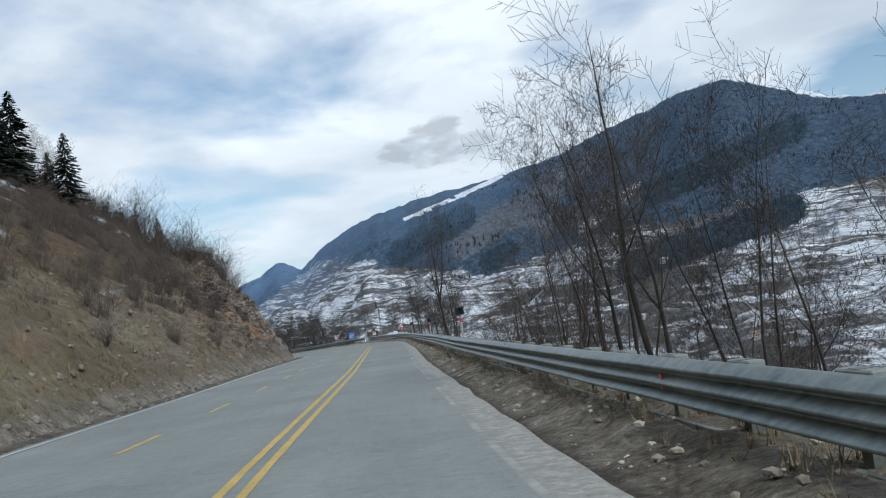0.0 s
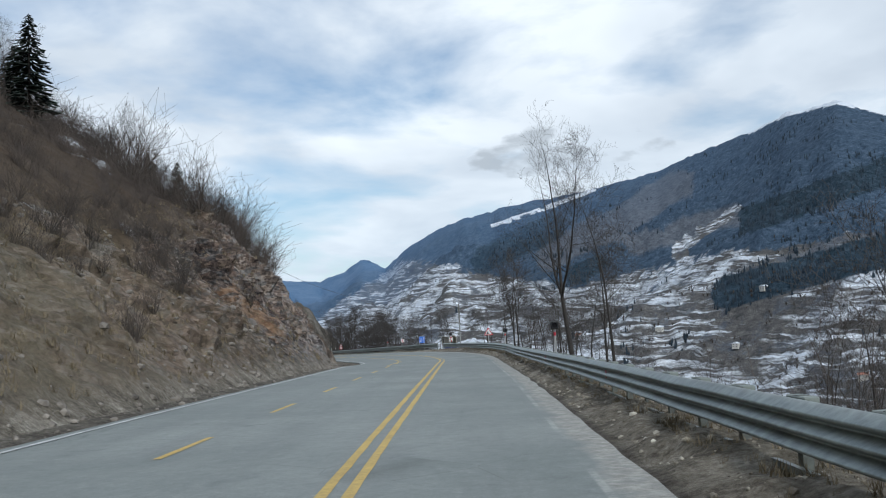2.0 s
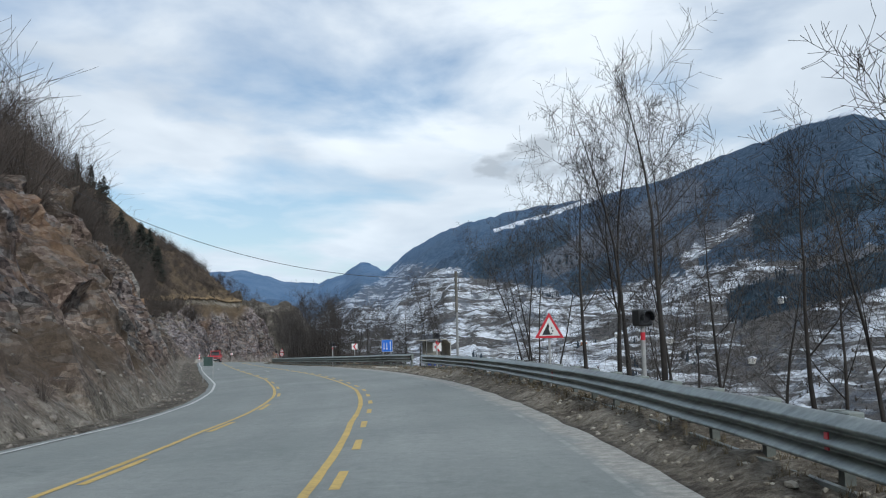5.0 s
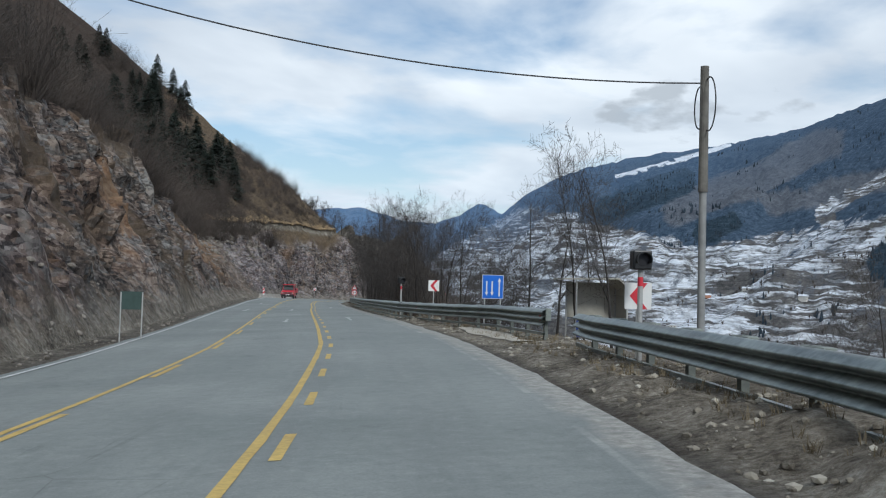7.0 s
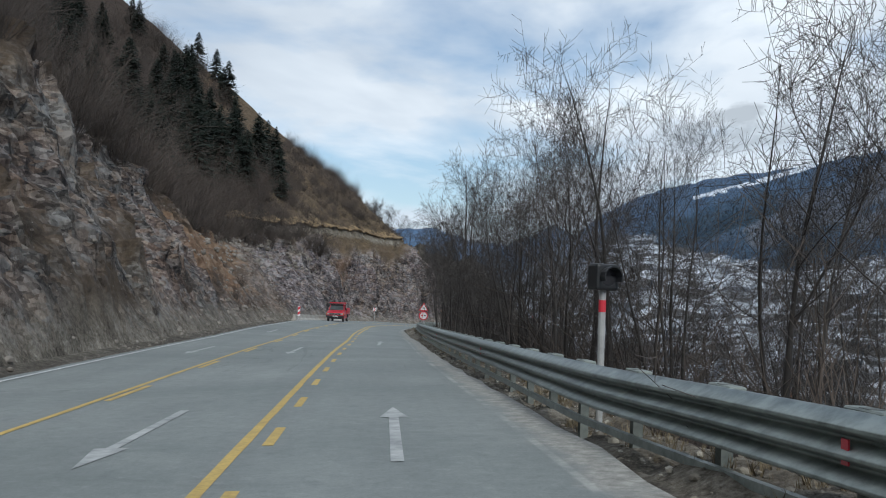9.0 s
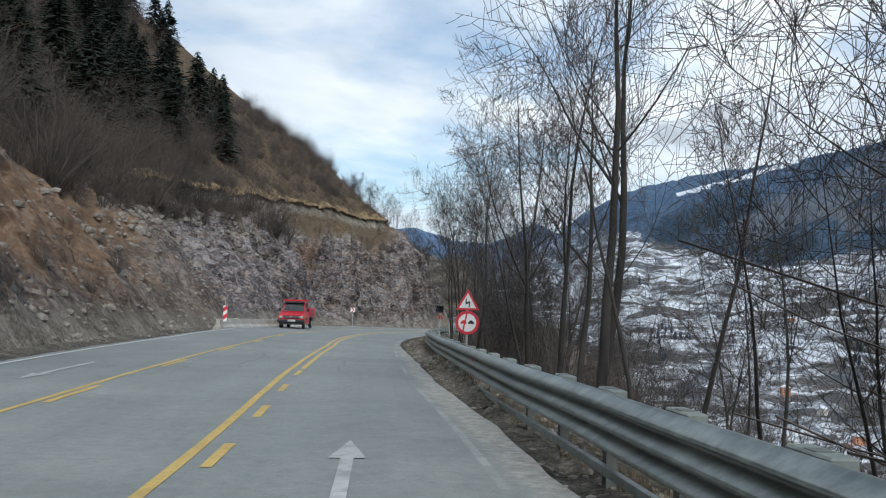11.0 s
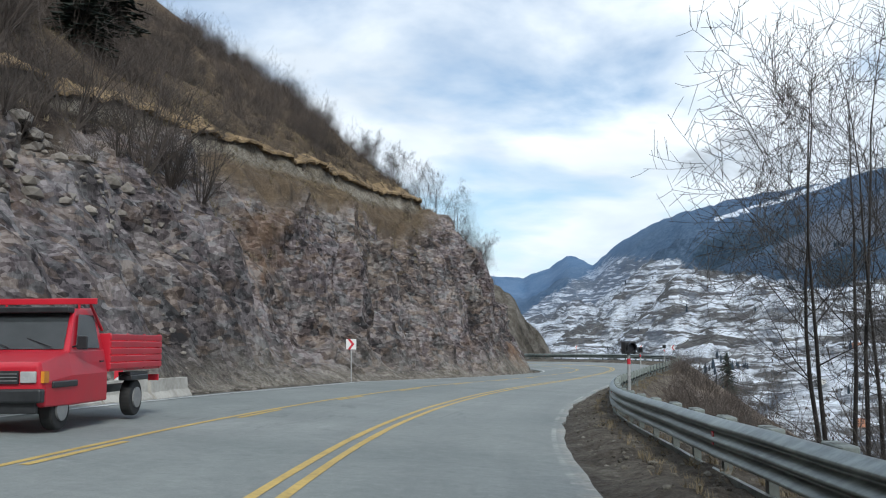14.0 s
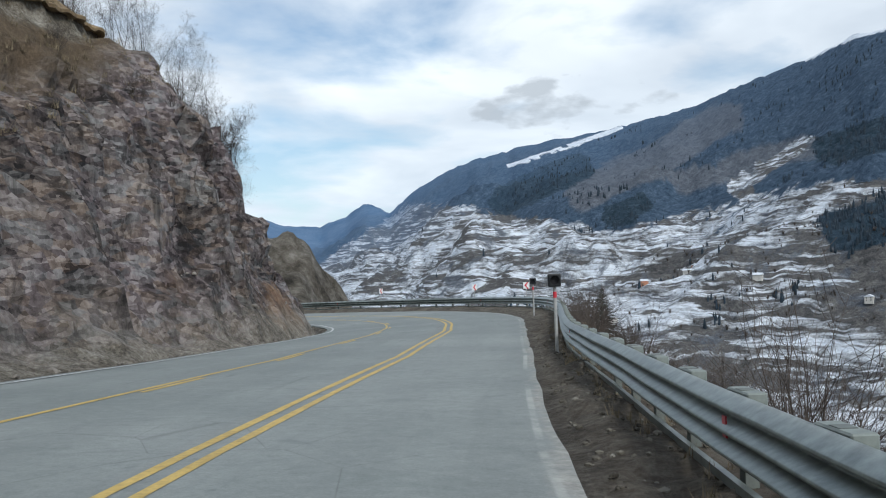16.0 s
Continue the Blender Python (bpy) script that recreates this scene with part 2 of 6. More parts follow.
def ground_material():
    """Earth, scree, rock, grass and snow, laid by zone weights stored on the terrain."""
    k = Nodes("hillside_ground", 0.92, 0, 0.25).world()
    n1, n2, n3 = k.noise(0.12, 6, 0.6), k.noise(0.9, 8, 0.65), k.noise(9, 5, 0.7)
    earth = k.ramp(n2, [(0.3, (0.06, 0.042, 0.028)), (0.48, (0.17, 0.125, 0.083)), (0.6, (0.25, 0.19, 0.135)), (0.74, (0.42, 0.345, 0.27))])
    earth = k.mix(k.ramp(k.noise(4.5, 8, 0.8), [(0.34, 0.75), (0.46, 0.0)]), earth, (0.045, 0.034, 0.025))
    earth = k.mix(k.ramp(k.noise(3.1, 9, 0.8), [(0.54, 0.0), (0.64, 0.6)]), earth, (0.37, 0.315, 0.245))
    earth = k.mix(k.ramp(n1, [(0.4, 0.0), (0.65, 0.6)]), earth, k.ramp(n3, [(0.3, (0.12, 0.10, 0.08)), (0.65, (0.32, 0.285, 0.235))]))
    grass = k.ramp(k.noise(1.7, 8, 0.7), [(0.3, (0.034, 0.025, 0.017)), (0.46, (0.088, 0.064, 0.040)), (0.6, (0.142, 0.104, 0.064)), (0.75, (0.25, 0.19, 0.122))])
    grass = k.mix(k.ramp(n1, [(0.42, 0.0), (0.62, 0.7)]), grass, k.ramp(n3, [(0.3, (0.05, 0.036, 0.026)), (0.7, (0.19, 0.14, 0.095))]))
    grass = k.mix(k.attr("litter"), grass, k.ramp(n3, [(0.3, (0.016, 0.012, 0.01)), (0.7, (0.075, 0.055, 0.042))]))
    lean = k.stretch(0.9, 0.9, 0.30, (0.55, 0.2, 0.4))
    strata = k.noise(0.5, 10, 0.72, 0.5, lean)
    shard = k.cells(1.3, k.stretch(1, 0.8, 1.5, (0.3, 0.5, 0.2)), "F1", "Color")
    chip = k.cells(4.2, k.stretch(1, 0.8, 1.6, (0.5, 0.2, 0.4)), "F1", "Color")
    broad = k.noise(0.09, 6, 0.6, 0.6, k.stretch(1, 1, 0.6, (0.4, 0, 0.3)))
    tonev = k.math("ADD", k.math("MULTIPLY", strata, 0.42), k.math("ADD", k.math("MULTIPLY", shard, 0.13), k.math("MULTIPLY", chip, 0.19)))
    tonev = k.math("ADD", tonev, k.math("MULTIPLY", broad, 0.31))
    tonev = k.math("ADD", k.math("MULTIPLY", k.math("SUBTRACT", tonev, 0.5), 1.4), k.math("ADD", 0.49, k.math("MULTIPLY", k.math("SUBTRACT", k.noise(5.5, 6, 0.8, 0.0, lean), 0.5), 0.36)))
    grey = k.ramp(tonev, [(0.36, (0.012, 0.012, 0.013)), (0.45, (0.054, 0.049, 0.045)), (0.53, (0.112, 0.103, 0.094)), (0.60, (0.165, 0.155, 0.142)), (0.71, (0.29, 0.275, 0.255))])
    rust = k.ramp(tonev, [(0.36, (0.018, 0.012, 0.010)), (0.45, (0.07, 0.046, 0.037)), (0.54, (0.128, 0.085, 0.066)), (0.62, (0.21, 0.147, 0.115)), (0.72, (0.38, 0.30, 0.245))])
    tint = k.ramp(k.noise(0.075, 6, 0.65, 0.8), [(0.40, 0.0), (0.56, 1.0)])
    tint = k.math("MULTIPLY", tint, k.math("SUBTRACT", 1.0, k.math("MULTIPLY", k.attr("violet"), 0.55)))
    rock = k.mix(k.math("MULTIPLY", tint, 0.85), grey, rust)
    orange = k.ramp(k.noise(0.11, 5, 0.6, 0.6), [(0.62, 0.0), (0.69, 0.8)])
    orange = k.math("MULTIPLY", orange, 0.6)
    stained = k.math("ADD", k.attr("orange"), k.math("MULTIPLY", k.math("SUBTRACT", k.noise(0.6, 6, 0.7), 0.5), 1.4))
    orange = k.math("MAXIMUM", orange, k.math("MULTIPLY", k.ramp(stained, [(0.45, 0.0), (0.65, 0.85)]), k.ramp(k.attr("orange"), [(0.0, 0.0), (0.1, 1.0)])))
    rock = k.mix(orange, rock, k.ramp(tonev, [(0.36, (0.05, 0.02, 0.011)), (0.5, (0.20, 0.105, 0.058)), (0.64, (0.38, 0.24, 0.145))]))
    violet = k.math("MAXIMUM", k.ramp(k.noise(0.05, 3, 0.5, 0.5), [(0.47, 0.0), (0.6, 0.4)]), k.math("MULTIPLY", k.attr("violet"), k.ramp(k.noise(0.12, 6, 0.65, 0.6), [(0.38, 0.15), (0.56, 0.9)])))
    rock = k.mix(violet, rock, k.ramp(tonev, [(0.36, (0.020, 0.016, 0.017)), (0.45, (0.082, 0.064, 0.067)), (0.56, (0.165, 0.134, 0.138)), (0.68, (0.34, 0.30, 0.30))]))
    pale = k.math("MULTIPLY", k.attr("pale"), k.ramp(k.noise(0.16, 7, 0.7, 0.5), [(0.38, 0.2), (0.56, 1.0)]))
    rock = k.mix(pale, rock, k.ramp(tonev, [(0.36, (0.045, 0.040, 0.043)), (0.45, (0.125, 0.113, 0.118)), (0.54, (0.205, 0.188, 0.194)), (0.68, (0.36, 0.34, 0.345))]))
    odd = k.cells(2.1, k.stretch(1, 0.8, 1.5, (0.2, 0.4, 0.1)), "F1", "Color")
    rock = k.mix(k.ramp(odd, [(0.62, 0.0), (0.72, 0.5)]), rock, k.ramp(tonev, [(0.36, (0.05, 0.034, 0.025)), (0.5, (0.16, 0.115, 0.085)), (0.66, (0.36, 0.29, 0.235))]))
    rock = k.mix(k.ramp(odd, [(0.26, 0.5), (0.36, 0.0)]), rock, k.ramp(tonev, [(0.36, (0.022, 0.024, 0.026)), (0.5, (0.105, 0.11, 0.112)), (0.66, (0.26, 0.265, 0.265))]))
    cleft = k.ramp(k.noise(0.33, 8, 0.72, 0.9, k.stretch(1.5, 1.5, 0.45, (0.5, 0.1, 0.2))), [(0.38, 0.7), (0.46, 0.0)])
    cleft = k.math("MULTIPLY", cleft, k.math("SUBTRACT", 1.0, k.math("MULTIPLY", k.attr("pale"), 0.55)))
    rock = k.mix(cleft, rock, (0.014, 0.012, 0.011))
    streak = k.ramp(k.noise(0.8, 6, 0.6, 0.4, k.stretch(1.6, 1.6, 0.12, (0.35, 0, 0.2))), [(0.61, 0.0), (0.70, 0.5)])
    rock = k.mix(streak, rock, (0.23, 0.215, 0.20))
    dirt = k.ramp(k.math("ADD", k.math("MULTIPLY", k.noise(7, 8, 0.8), 0.6), k.math("MULTIPLY", n2, 0.4)), [(0.38, (0.026, 0.022, 0.017)), (0.46, (0.125, 0.109, 0.086)), (0.54, (0.265, 0.24, 0.197)), (0.64, (0.50, 0.47, 0.41))])
    sod = k.ramp(k.noise(2.6, 9, 0.78), [(0.3, (0.055, 0.045, 0.027)), (0.45, (0.18, 0.152, 0.093)), (0.58, (0.27, 0.237, 0.155)), (0.72, (0.43, 0.385, 0.28))])
    earth = k.mix(k.math("MULTIPLY", k.attr("sod"), k.ramp(k.noise(0.22, 7, 0.7, 0.6), [(0.38, 0.15), (0.54, 1.0)])), earth, sod)
    dirt = k.mix(k.math("MULTIPLY", k.attr("wet"), 0.75), dirt, k.ramp(n3, [(0.35, (0.014, 0.012, 0.01)), (0.6, (0.06, 0.05, 0.042)), (0.75, (0.14, 0.125, 0.11))]))
    c = k.mix(k.attr("grass"), earth, grass)
    c = k.mix(k.attr("rock"), c, rock)
    c = k.mix(k.math("MULTIPLY", orange, 0.55), c, k.ramp(n2, [(0.3, (0.07, 0.035, 0.02)), (0.5, (0.23, 0.14, 0.08)), (0.7, (0.40, 0.28, 0.18))]))
    c = k.mix(k.attr("dirt"), c, dirt)
    snow = k.math("MULTIPLY", k.attr("snow"), k.ramp(k.noise(0.09, 8, 0.65), [(0.5, 0.0), (0.56, 1.0)]))
    c = k.mix(snow, c, (0.72, 0.76, 0.80))
    h = k.math("ADD", k.math("MULTIPLY", k.noise(1.6, 9, 0.75, 0.2, lean), 0.55), k.math("MULTIPLY", n3, 0.25))
    h = k.math("ADD", h, k.math("MULTIPLY", k.math("MULTIPLY", k.math("ADD", shard, chip), 0.35), k.attr("rock")))
    return k.color(c).bump(h, 1.0, 0.35).m


def mountain_material():
    """Far slopes: conifer woods, leafless woods, small snowy terraces with hedges and bare earth, with distance haze
    put into the colours.
    """
    k = Nodes("mountain_slope", 0.95, 0, 0.1).world()
    speck = k.noise(0.085, 8, 0.85)
    # both wood tones are lifted and blued: valley haze held in the base colour
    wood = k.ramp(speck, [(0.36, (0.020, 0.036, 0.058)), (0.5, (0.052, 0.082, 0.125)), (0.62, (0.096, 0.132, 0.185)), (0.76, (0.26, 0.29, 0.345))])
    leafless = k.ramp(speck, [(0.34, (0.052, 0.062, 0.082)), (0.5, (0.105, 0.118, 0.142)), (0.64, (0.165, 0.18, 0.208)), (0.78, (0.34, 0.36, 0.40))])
    grey = k.math("ADD", k.attr("leafless"), k.math("MULTIPLY", k.math("SUBTRACT", k.noise(0.0065, 7, 0.65, 0.6), 0.5), 1.6))
    wood = k.mix(k.ramp(grey, [(0.36, 0.0), (0.56, 1.0)]), wood, leafless)
    # parcels: each terrace keeps its own share of snow
    wander = k.t.nodes.new("ShaderNodeVectorMath")
    wander.operation = "ADD"
    bend = k.t.nodes.new("ShaderNodeCombineXYZ")
    for n in range(3):
        k.put(bend.inputs[n], k.math("MULTIPLY", k.math("SUBTRACT", k.noise(0.009 + 0.003 * n, 4, 0.6), 0.5), 70.0 if n < 2 else 26.0))
    k.put(wander.inputs[0], k.where), k.put(wander.inputs[1], bend.outputs[0])
    k.where = wander.outputs[0]
    strip = k.stretch(0.011, 0.011, 0.16)
    parcel = k.cells(1.0, strip, "F1", "Color")
    small = k.cells(2.3, strip, "F1", "Color")
    wall = k.ramp(k.cells(1.0, strip, "DISTANCE_TO_EDGE"), [(0.02, 1.0), (0.11, 0.0)])
    wall2 = k.ramp(k.cells(2.3, strip, "DISTANCE_TO_EDGE"), [(0.02, 0.75), (0.13, 0.0)])
    k.world()
    bare = k.ramp(k.noise(0.1, 9, 0.82), [(0.32, (0.045, 0.046, 0.05)), (0.5, (0.115, 0.112, 0.112)), (0.72, (0.25, 0.24, 0.225))])
    snowc = k.ramp(k.noise(0.05, 6, 0.7), [(0.3, (0.52, 0.57, 0.65)), (0.6, (0.80, 0.84, 0.90))])
    melt = k.math("ADD", k.math("MULTIPLY", parcel, 0.30), k.math("MULTIPLY", small, 0.22))
    melt = k.math("ADD", melt, k.math("ADD", k.math("MULTIPLY", k.noise(0.0065, 7, 0.62, 0.5), 0.85), k.math("MULTIPLY", k.noise(0.11, 7, 0.8), 0.28)))
    field = k.mix(k.ramp(melt, [(0.785, 0.0), (0.885, 1.0)]), bare, snowc)
    hedge = k.math("MULTIPLY", k.math("MAXIMUM", wall, wall2), k.ramp(k.noise(0.03, 6, 0.75), [(0.4, 0.15), (0.6, 0.95)]))
    field = k.mix(hedge, field, k.ramp(speck, [(0.4, (0.03, 0.032, 0.036)), (0.65, (0.13, 0.125, 0.12))]))
    grove = k.ramp(k.math("ADD", k.noise(0.016, 9, 0.78, 0.4), k.math("MULTIPLY", k.attr("conifer"), 0.1)), [(0.53, 0.0), (0.61, 0.9)])
    field = k.mix(grove, field, leafless)
    ragged = k.math("SUBTRACT", k.noise(0.02, 9, 0.75, 0.4), 0.5)
    openness = k.math("ADD", k.attr("field"), k.math("MULTIPLY", ragged, 1.1))
    c = k.mix(k.ramp(openness, [(0.46, 0.0), (0.54, 1.0)]), wood, field)
    fir = k.math("ADD", k.attr("conifer"), k.math("MULTIPLY", ragged, 0.9))
    # conifer tones carry the same haze blue
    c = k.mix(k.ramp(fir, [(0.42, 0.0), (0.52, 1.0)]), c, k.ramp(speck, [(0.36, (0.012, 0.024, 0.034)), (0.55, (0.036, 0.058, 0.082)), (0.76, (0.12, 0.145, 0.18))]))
    # blue distance haze painted into the colour, strongest on the farthest ridges
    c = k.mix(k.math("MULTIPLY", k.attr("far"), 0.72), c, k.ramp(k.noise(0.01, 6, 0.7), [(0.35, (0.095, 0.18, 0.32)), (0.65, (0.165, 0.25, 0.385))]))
    spur = k.ramp(k.noise(0.045, 8, 0.78), [(0.34, (0.03, 0.027, 0.023)), (0.46, (0.10, 0.088, 0.072)), (0.57, (0.19, 0.172, 0.148)), (0.72, (0.40, 0.38, 0.345))])
    c = k.mix(k.attr("bare"), c, spur)
    top = k.ramp(k.math("ADD", k.attr("crest"), k.math("MULTIPLY", k.math("SUBTRACT", k.noise(0.018, 8, 0.75), 0.5), 0.9)), [(0.52, 0.0), (0.60, 0.95)])
    c = k.mix(top, c, snowc)
    return k.color(c).bump(k.noise(0.035, 8, 0.75), 0.8, 12.0).m


M_ASPHALT, M_GROUND, M_MOUNTAIN = asphalt_material(), ground_material(), mountain_material()
M_YELLOW = speckled("yellow_road_paint", (0.34, 0.235, 0.07), (0.62, 0.44, 0.13), 14, 0.7, 0.3, 0.004)
M_WHITE = speckled("white_road_paint", (0.33, 0.335, 0.33), (0.66, 0.67, 0.66), 12, 0.7, 0.3, 0.004)
M_STEEL = speckled("galvanised_steel", (0.10, 0.118, 0.11), (0.37, 0.405, 0.385), 5, 0.42, 0.12, 0.002, 0.72, 0.7)
M_FADED = speckled("worn_white_paint", (0.20, 0.21, 0.21), (0.50, 0.51, 0.50), 5, 0.75, 0.3, 0.004, 0, 0.9)
M_RED = speckled("red_sign_face", (0.50, 0.025, 0.04), (0.60, 0.04, 0.06), 3, 0.4, 0.05)
M_SIGNWHITE = speckled("white_sign_face", (0.66, 0.67, 0.67), (0.78, 0.78, 0.77), 3, 0.4, 0.05)
M_BLUE = speckled("blue_sign_face", (0.015, 0.13, 0.60), (0.02, 0.17, 0.72), 2, 0.4, 0.05)
M_DARKBLUE = speckled("dark_blue_panel", (0.012, 0.035, 0.17), (0.02, 0.055, 0.24), 4, 0.5, 0.1)
M_BLACK = speckled("black_plastic", (0.012, 0.013, 0.015), (0.03, 0.032, 0.035), 6, 0.45, 0.1)
M_GREYPOST = speckled("pale_grey_post", (0.28, 0.285, 0.285), (0.46, 0.46, 0.45), 7, 0.5, 0.1, 0.003, 0.1)
M_GREENBACK = speckled("dark_green_sheet", (0.03, 0.055, 0.05), (0.05, 0.085, 0.075), 5, 0.5, 0.1, 0.003, 0.2)
M_CONCRETE = speckled("weathered_concrete", (0.25, 0.235, 0.205), (0.46, 0.44, 0.40), 4, 0.9, 0.5, 0.01, 0, 0.6)
M_WOODPOLE = speckled("weathered_wood_pole", (0.09, 0.085, 0.075), (0.20, 0.19, 0.17), 5, 0.85, 0.4, 0.01)
M_BARK = speckled("grey_brown_bark", (0.013, 0.011, 0.010), (0.052, 0.045, 0.040), 3, 0.9, 0.5, 0.02, 0, 0.5)
M_TWIG = speckled("bare_twig", (0.024, 0.021, 0.02), (0.08, 0.069, 0.062), 1.2, 0.9, 0.1, 0.005)
M_BRUSH = speckled("dry_brush", (0.026, 0.021, 0.018), (0.115, 0.092, 0.078), 0.5, 0.9, 0.1, 0.005)
M_NEEDLE = speckled("spruce_needles", (0.006, 0.012, 0.009), (0.022, 0.036, 0.024), 1.5, 0.8, 0.2, 0.02)
M_STONE = speckled("loose_stone", (0.09, 0.078, 0.066), (0.30, 0.27, 0.235), 3, 0.9, 0.4, 0.02, 0, 0.25)
M_DRYGRASS = speckled("dry_grass_blades", (0.10, 0.078, 0.046), (0.25, 0.20, 0.125), 1.5, 0.9, 0.1, 0.005)


M_RAILPOST = speckled("dull_rail_post", (0.07, 0.08, 0.075), (0.19, 0.21, 0.195), 6, 0.7, 0.15)
M_SPACER = speckled("grey_green_block", (0.13, 0.15, 0.14), (0.27, 0.30, 0.28), 6, 0.7, 0.15)
M_PAD = speckled("worn_sandy_concrete", (0.27, 0.245, 0.205), (0.45, 0.42, 0.36), 5, 0.9, 0.4, 0.01, 0, 0.5)
M_SLEEVE = speckled("dull_steel_sleeve", (0.20, 0.205, 0.205), (0.33, 0.335, 0.33), 5, 0.6, 0.1, 0.003, 0.1)
M_TURF = speckled("torn_turf", (0.07, 0.045, 0.024), (0.33, 0.235, 0.125), 3, 0.95, 0.6, 0.05, 0, 0.6)
# ---- the road's reference line: stations s along it, offsets o to its right ----
LINE = [(4.5, -60), (2.7, -36), (0.9, -12), (0, 0), (-0.9, 12), (-1.7, 23.9), (-2.5, 35.9), (-3.3, 47.9), (-4.1, 59.9), (-4.9, 71.8), (-5.7, 83.8),
        (-6.5, 95.8), (-7.3, 107.7), (-8.8, 119.7), (-11.1, 131.4), (-14.1, 143), (-17.6, 154.5), (-21.4, 165.9), (-25.3, 177.2), (-29.3, 188.6),
        (-33.2, 199.9), (-37, 211.3), (-41, 222.6), (-44.9, 233.9), (-48.6, 245.4), (-51.6, 257), (-54.2, 268.7), (-55.9, 280.6), (-57.1, 292.5),
        (-58, 304.5), (-58.6, 316.5), (-59, 328.5), (-59.6, 340), (-61.5, 351), (-66, 361), (-74, 368.5), (-85, 372), (-100, 374), (-130, 376)]


def spline(points, step):
    """Points every step along a smooth curve through the given ones."""
    p = np.array(points, float)
    q = np.vstack([2 * p[0] - p[1], p, 2 * p[-1] - p[-2]])
    fine = []
    for i in range(1, len(q) - 2):
        a, b, c, d = q[i - 1 : i + 3]
        for u in np.linspace(0, 1, 24, endpoint=False):
            fine.append(0.5 * (2 * b + (c - a) * u + (2 * a - 5 * b + 4 * c - d) * u * u + (3 * b - a - 3 * c + d) * u**3))
    fine = np.array(fine + [p[-1]])
    run = np.r_[0, np.cumsum(np.linalg.norm(np.diff(fine, axis=0), axis=1))]
    at = np.arange(0, run[-1], step)
    return np.stack([np.interp(at, run, fine[:, n]) for n in range(p.shape[1])], 1)


XY = spline(LINE, 1.0)
RUN = np.r_[0, np.cumsum(np.linalg.norm(np.diff(XY, axis=0), axis=1))]
RUN -= RUN[np.argmin(np.hypot(XY[:, 0], XY[:, 1]))]
HEAD = np.gradient(XY, axis=0)
HEAD /= np.linalg.norm(HEAD, axis=1)[:, None]
for _ in range(4):
    HEAD[1:-1] = (HEAD[:-2] + 2 * HEAD[1:-1] + HEAD[2:]) / 4
S0, S1 = RUN[0], RUN[-1]


def table(*pairs):
    xs, ys = zip(*pairs)
    return lambda s: np.interp(s, xs, ys)


road_level = table((-60, -0.2), (0, -0.1), (60, 0.1), (120, 0.18), (180, 0.05), (230, -0.25), (260, -0.5), (295, -1.05), (320, -1.2), (420, -1.2))
bank = table((100, 0), (125, -0.05), (150, -0.065), (180, -0.055), (205, -0.02), (235, 0.02), (262, 0.045), (300, 0.045), (318, 0.015), (335, -0.02), (350, -0.05))
yellow_off = table((0, -1.8), (40, -1.35), (100, -1.4), (118, -1.65), (135, -1.2), (160, -1.1), (180, -1.45), (220, -1.9), (245, -1.95), (262, -2.45),
                   (285, -3.0), (295, -3.1), (305, -2.6), (320, -1.7), (336, -1.1), (360, -1.8))
right_off = table((0, 1.2), (40, 1.2), (70, 1.7), (100, 1.8), (122, 1.6), (135, 1.9), (160, 2.1), (180, 1.7), (200, 1.3), (225, 0.9), (250, 1.1), (270, 0.85),
                  (290, 0.6), (305, 0.95), (320, 1.7), (345, 2.3), (380, 2.0))
rail_off = table((-60, 3.0), (40, 3.0), (65, 3.2), (115, 3.3), (125, 3.35), (140, 4.0), (152, 4.3), (157, 4.8), (165, 4.5), (172, 3.2), (180, 2.4), (200, 2.2),
                 (218, 1.9), (235, 2.2), (256, 2.7), (275, 2.6), (284, 2.1), (300, 2.0), (310, 2.5), (320, 2.8), (340, 4.0), (357, 5.0), (420, 5.0))


def where(s):
    """Place and right-hand direction at a station."""
    x, y = np.interp(s, RUN, XY[:, 0]), np.interp(s, RUN, XY[:, 1])
    hx, hy = np.interp(s, RUN, HEAD[:, 0]), np.interp(s, RUN, HEAD[:, 1])
    h = math.hypot(hx, hy)
    return x, y, hy / h, -hx / h


def level(s, o):
    """Height of the paved surface and verges."""
    return float(road_level(s) - bank(s) * max(-11, min(o, 7)))


def on(s, o, z=0.0):
    x, y, rx, ry = where(s)
    return Vector((x + rx * o, y + ry * o, level(s, o) + z))


def turn_at(s):
    """Heading at a station, as a turn about z from +y, in degrees."""
    x, y, rx, ry = where(s)
    return math.degrees(math.atan2(ry, rx))


def mesh_object(name, verts, faces, mat, smooth=False, parent=None):
    me = bpy.data.meshes.new(name)
    me.from_pydata([tuple(v) for v in verts], [], faces)
    me.materials.append(mat)
    if smooth:
        me.polygons.foreach_set("use_smooth", [True] * len(me.polygons))
    me.update()
    ob = new(name, me)
    if parent is not None:
        ob.parent = parent
    return ob


def sheet(name, rows, mat, smooth=True, weights=None):
    """One mesh from equal rows of points."""
    n, w = len(rows), len(rows[0])
    verts = [p for r in rows for p in r]
    faces = [(i * w + j, i * w + j + 1, (i + 1) * w + j + 1, (i + 1) * w + j) for i in range(n - 1) for j in range(w - 1)]
    ob = mesh_object(name, verts, faces, mat, smooth)
    for key, values in (weights or {}).items():
        ob.data.attributes.new(key, "FLOAT", "POINT").data.foreach_set("value", np.ravel(values).astype(np.float32))
    return ob


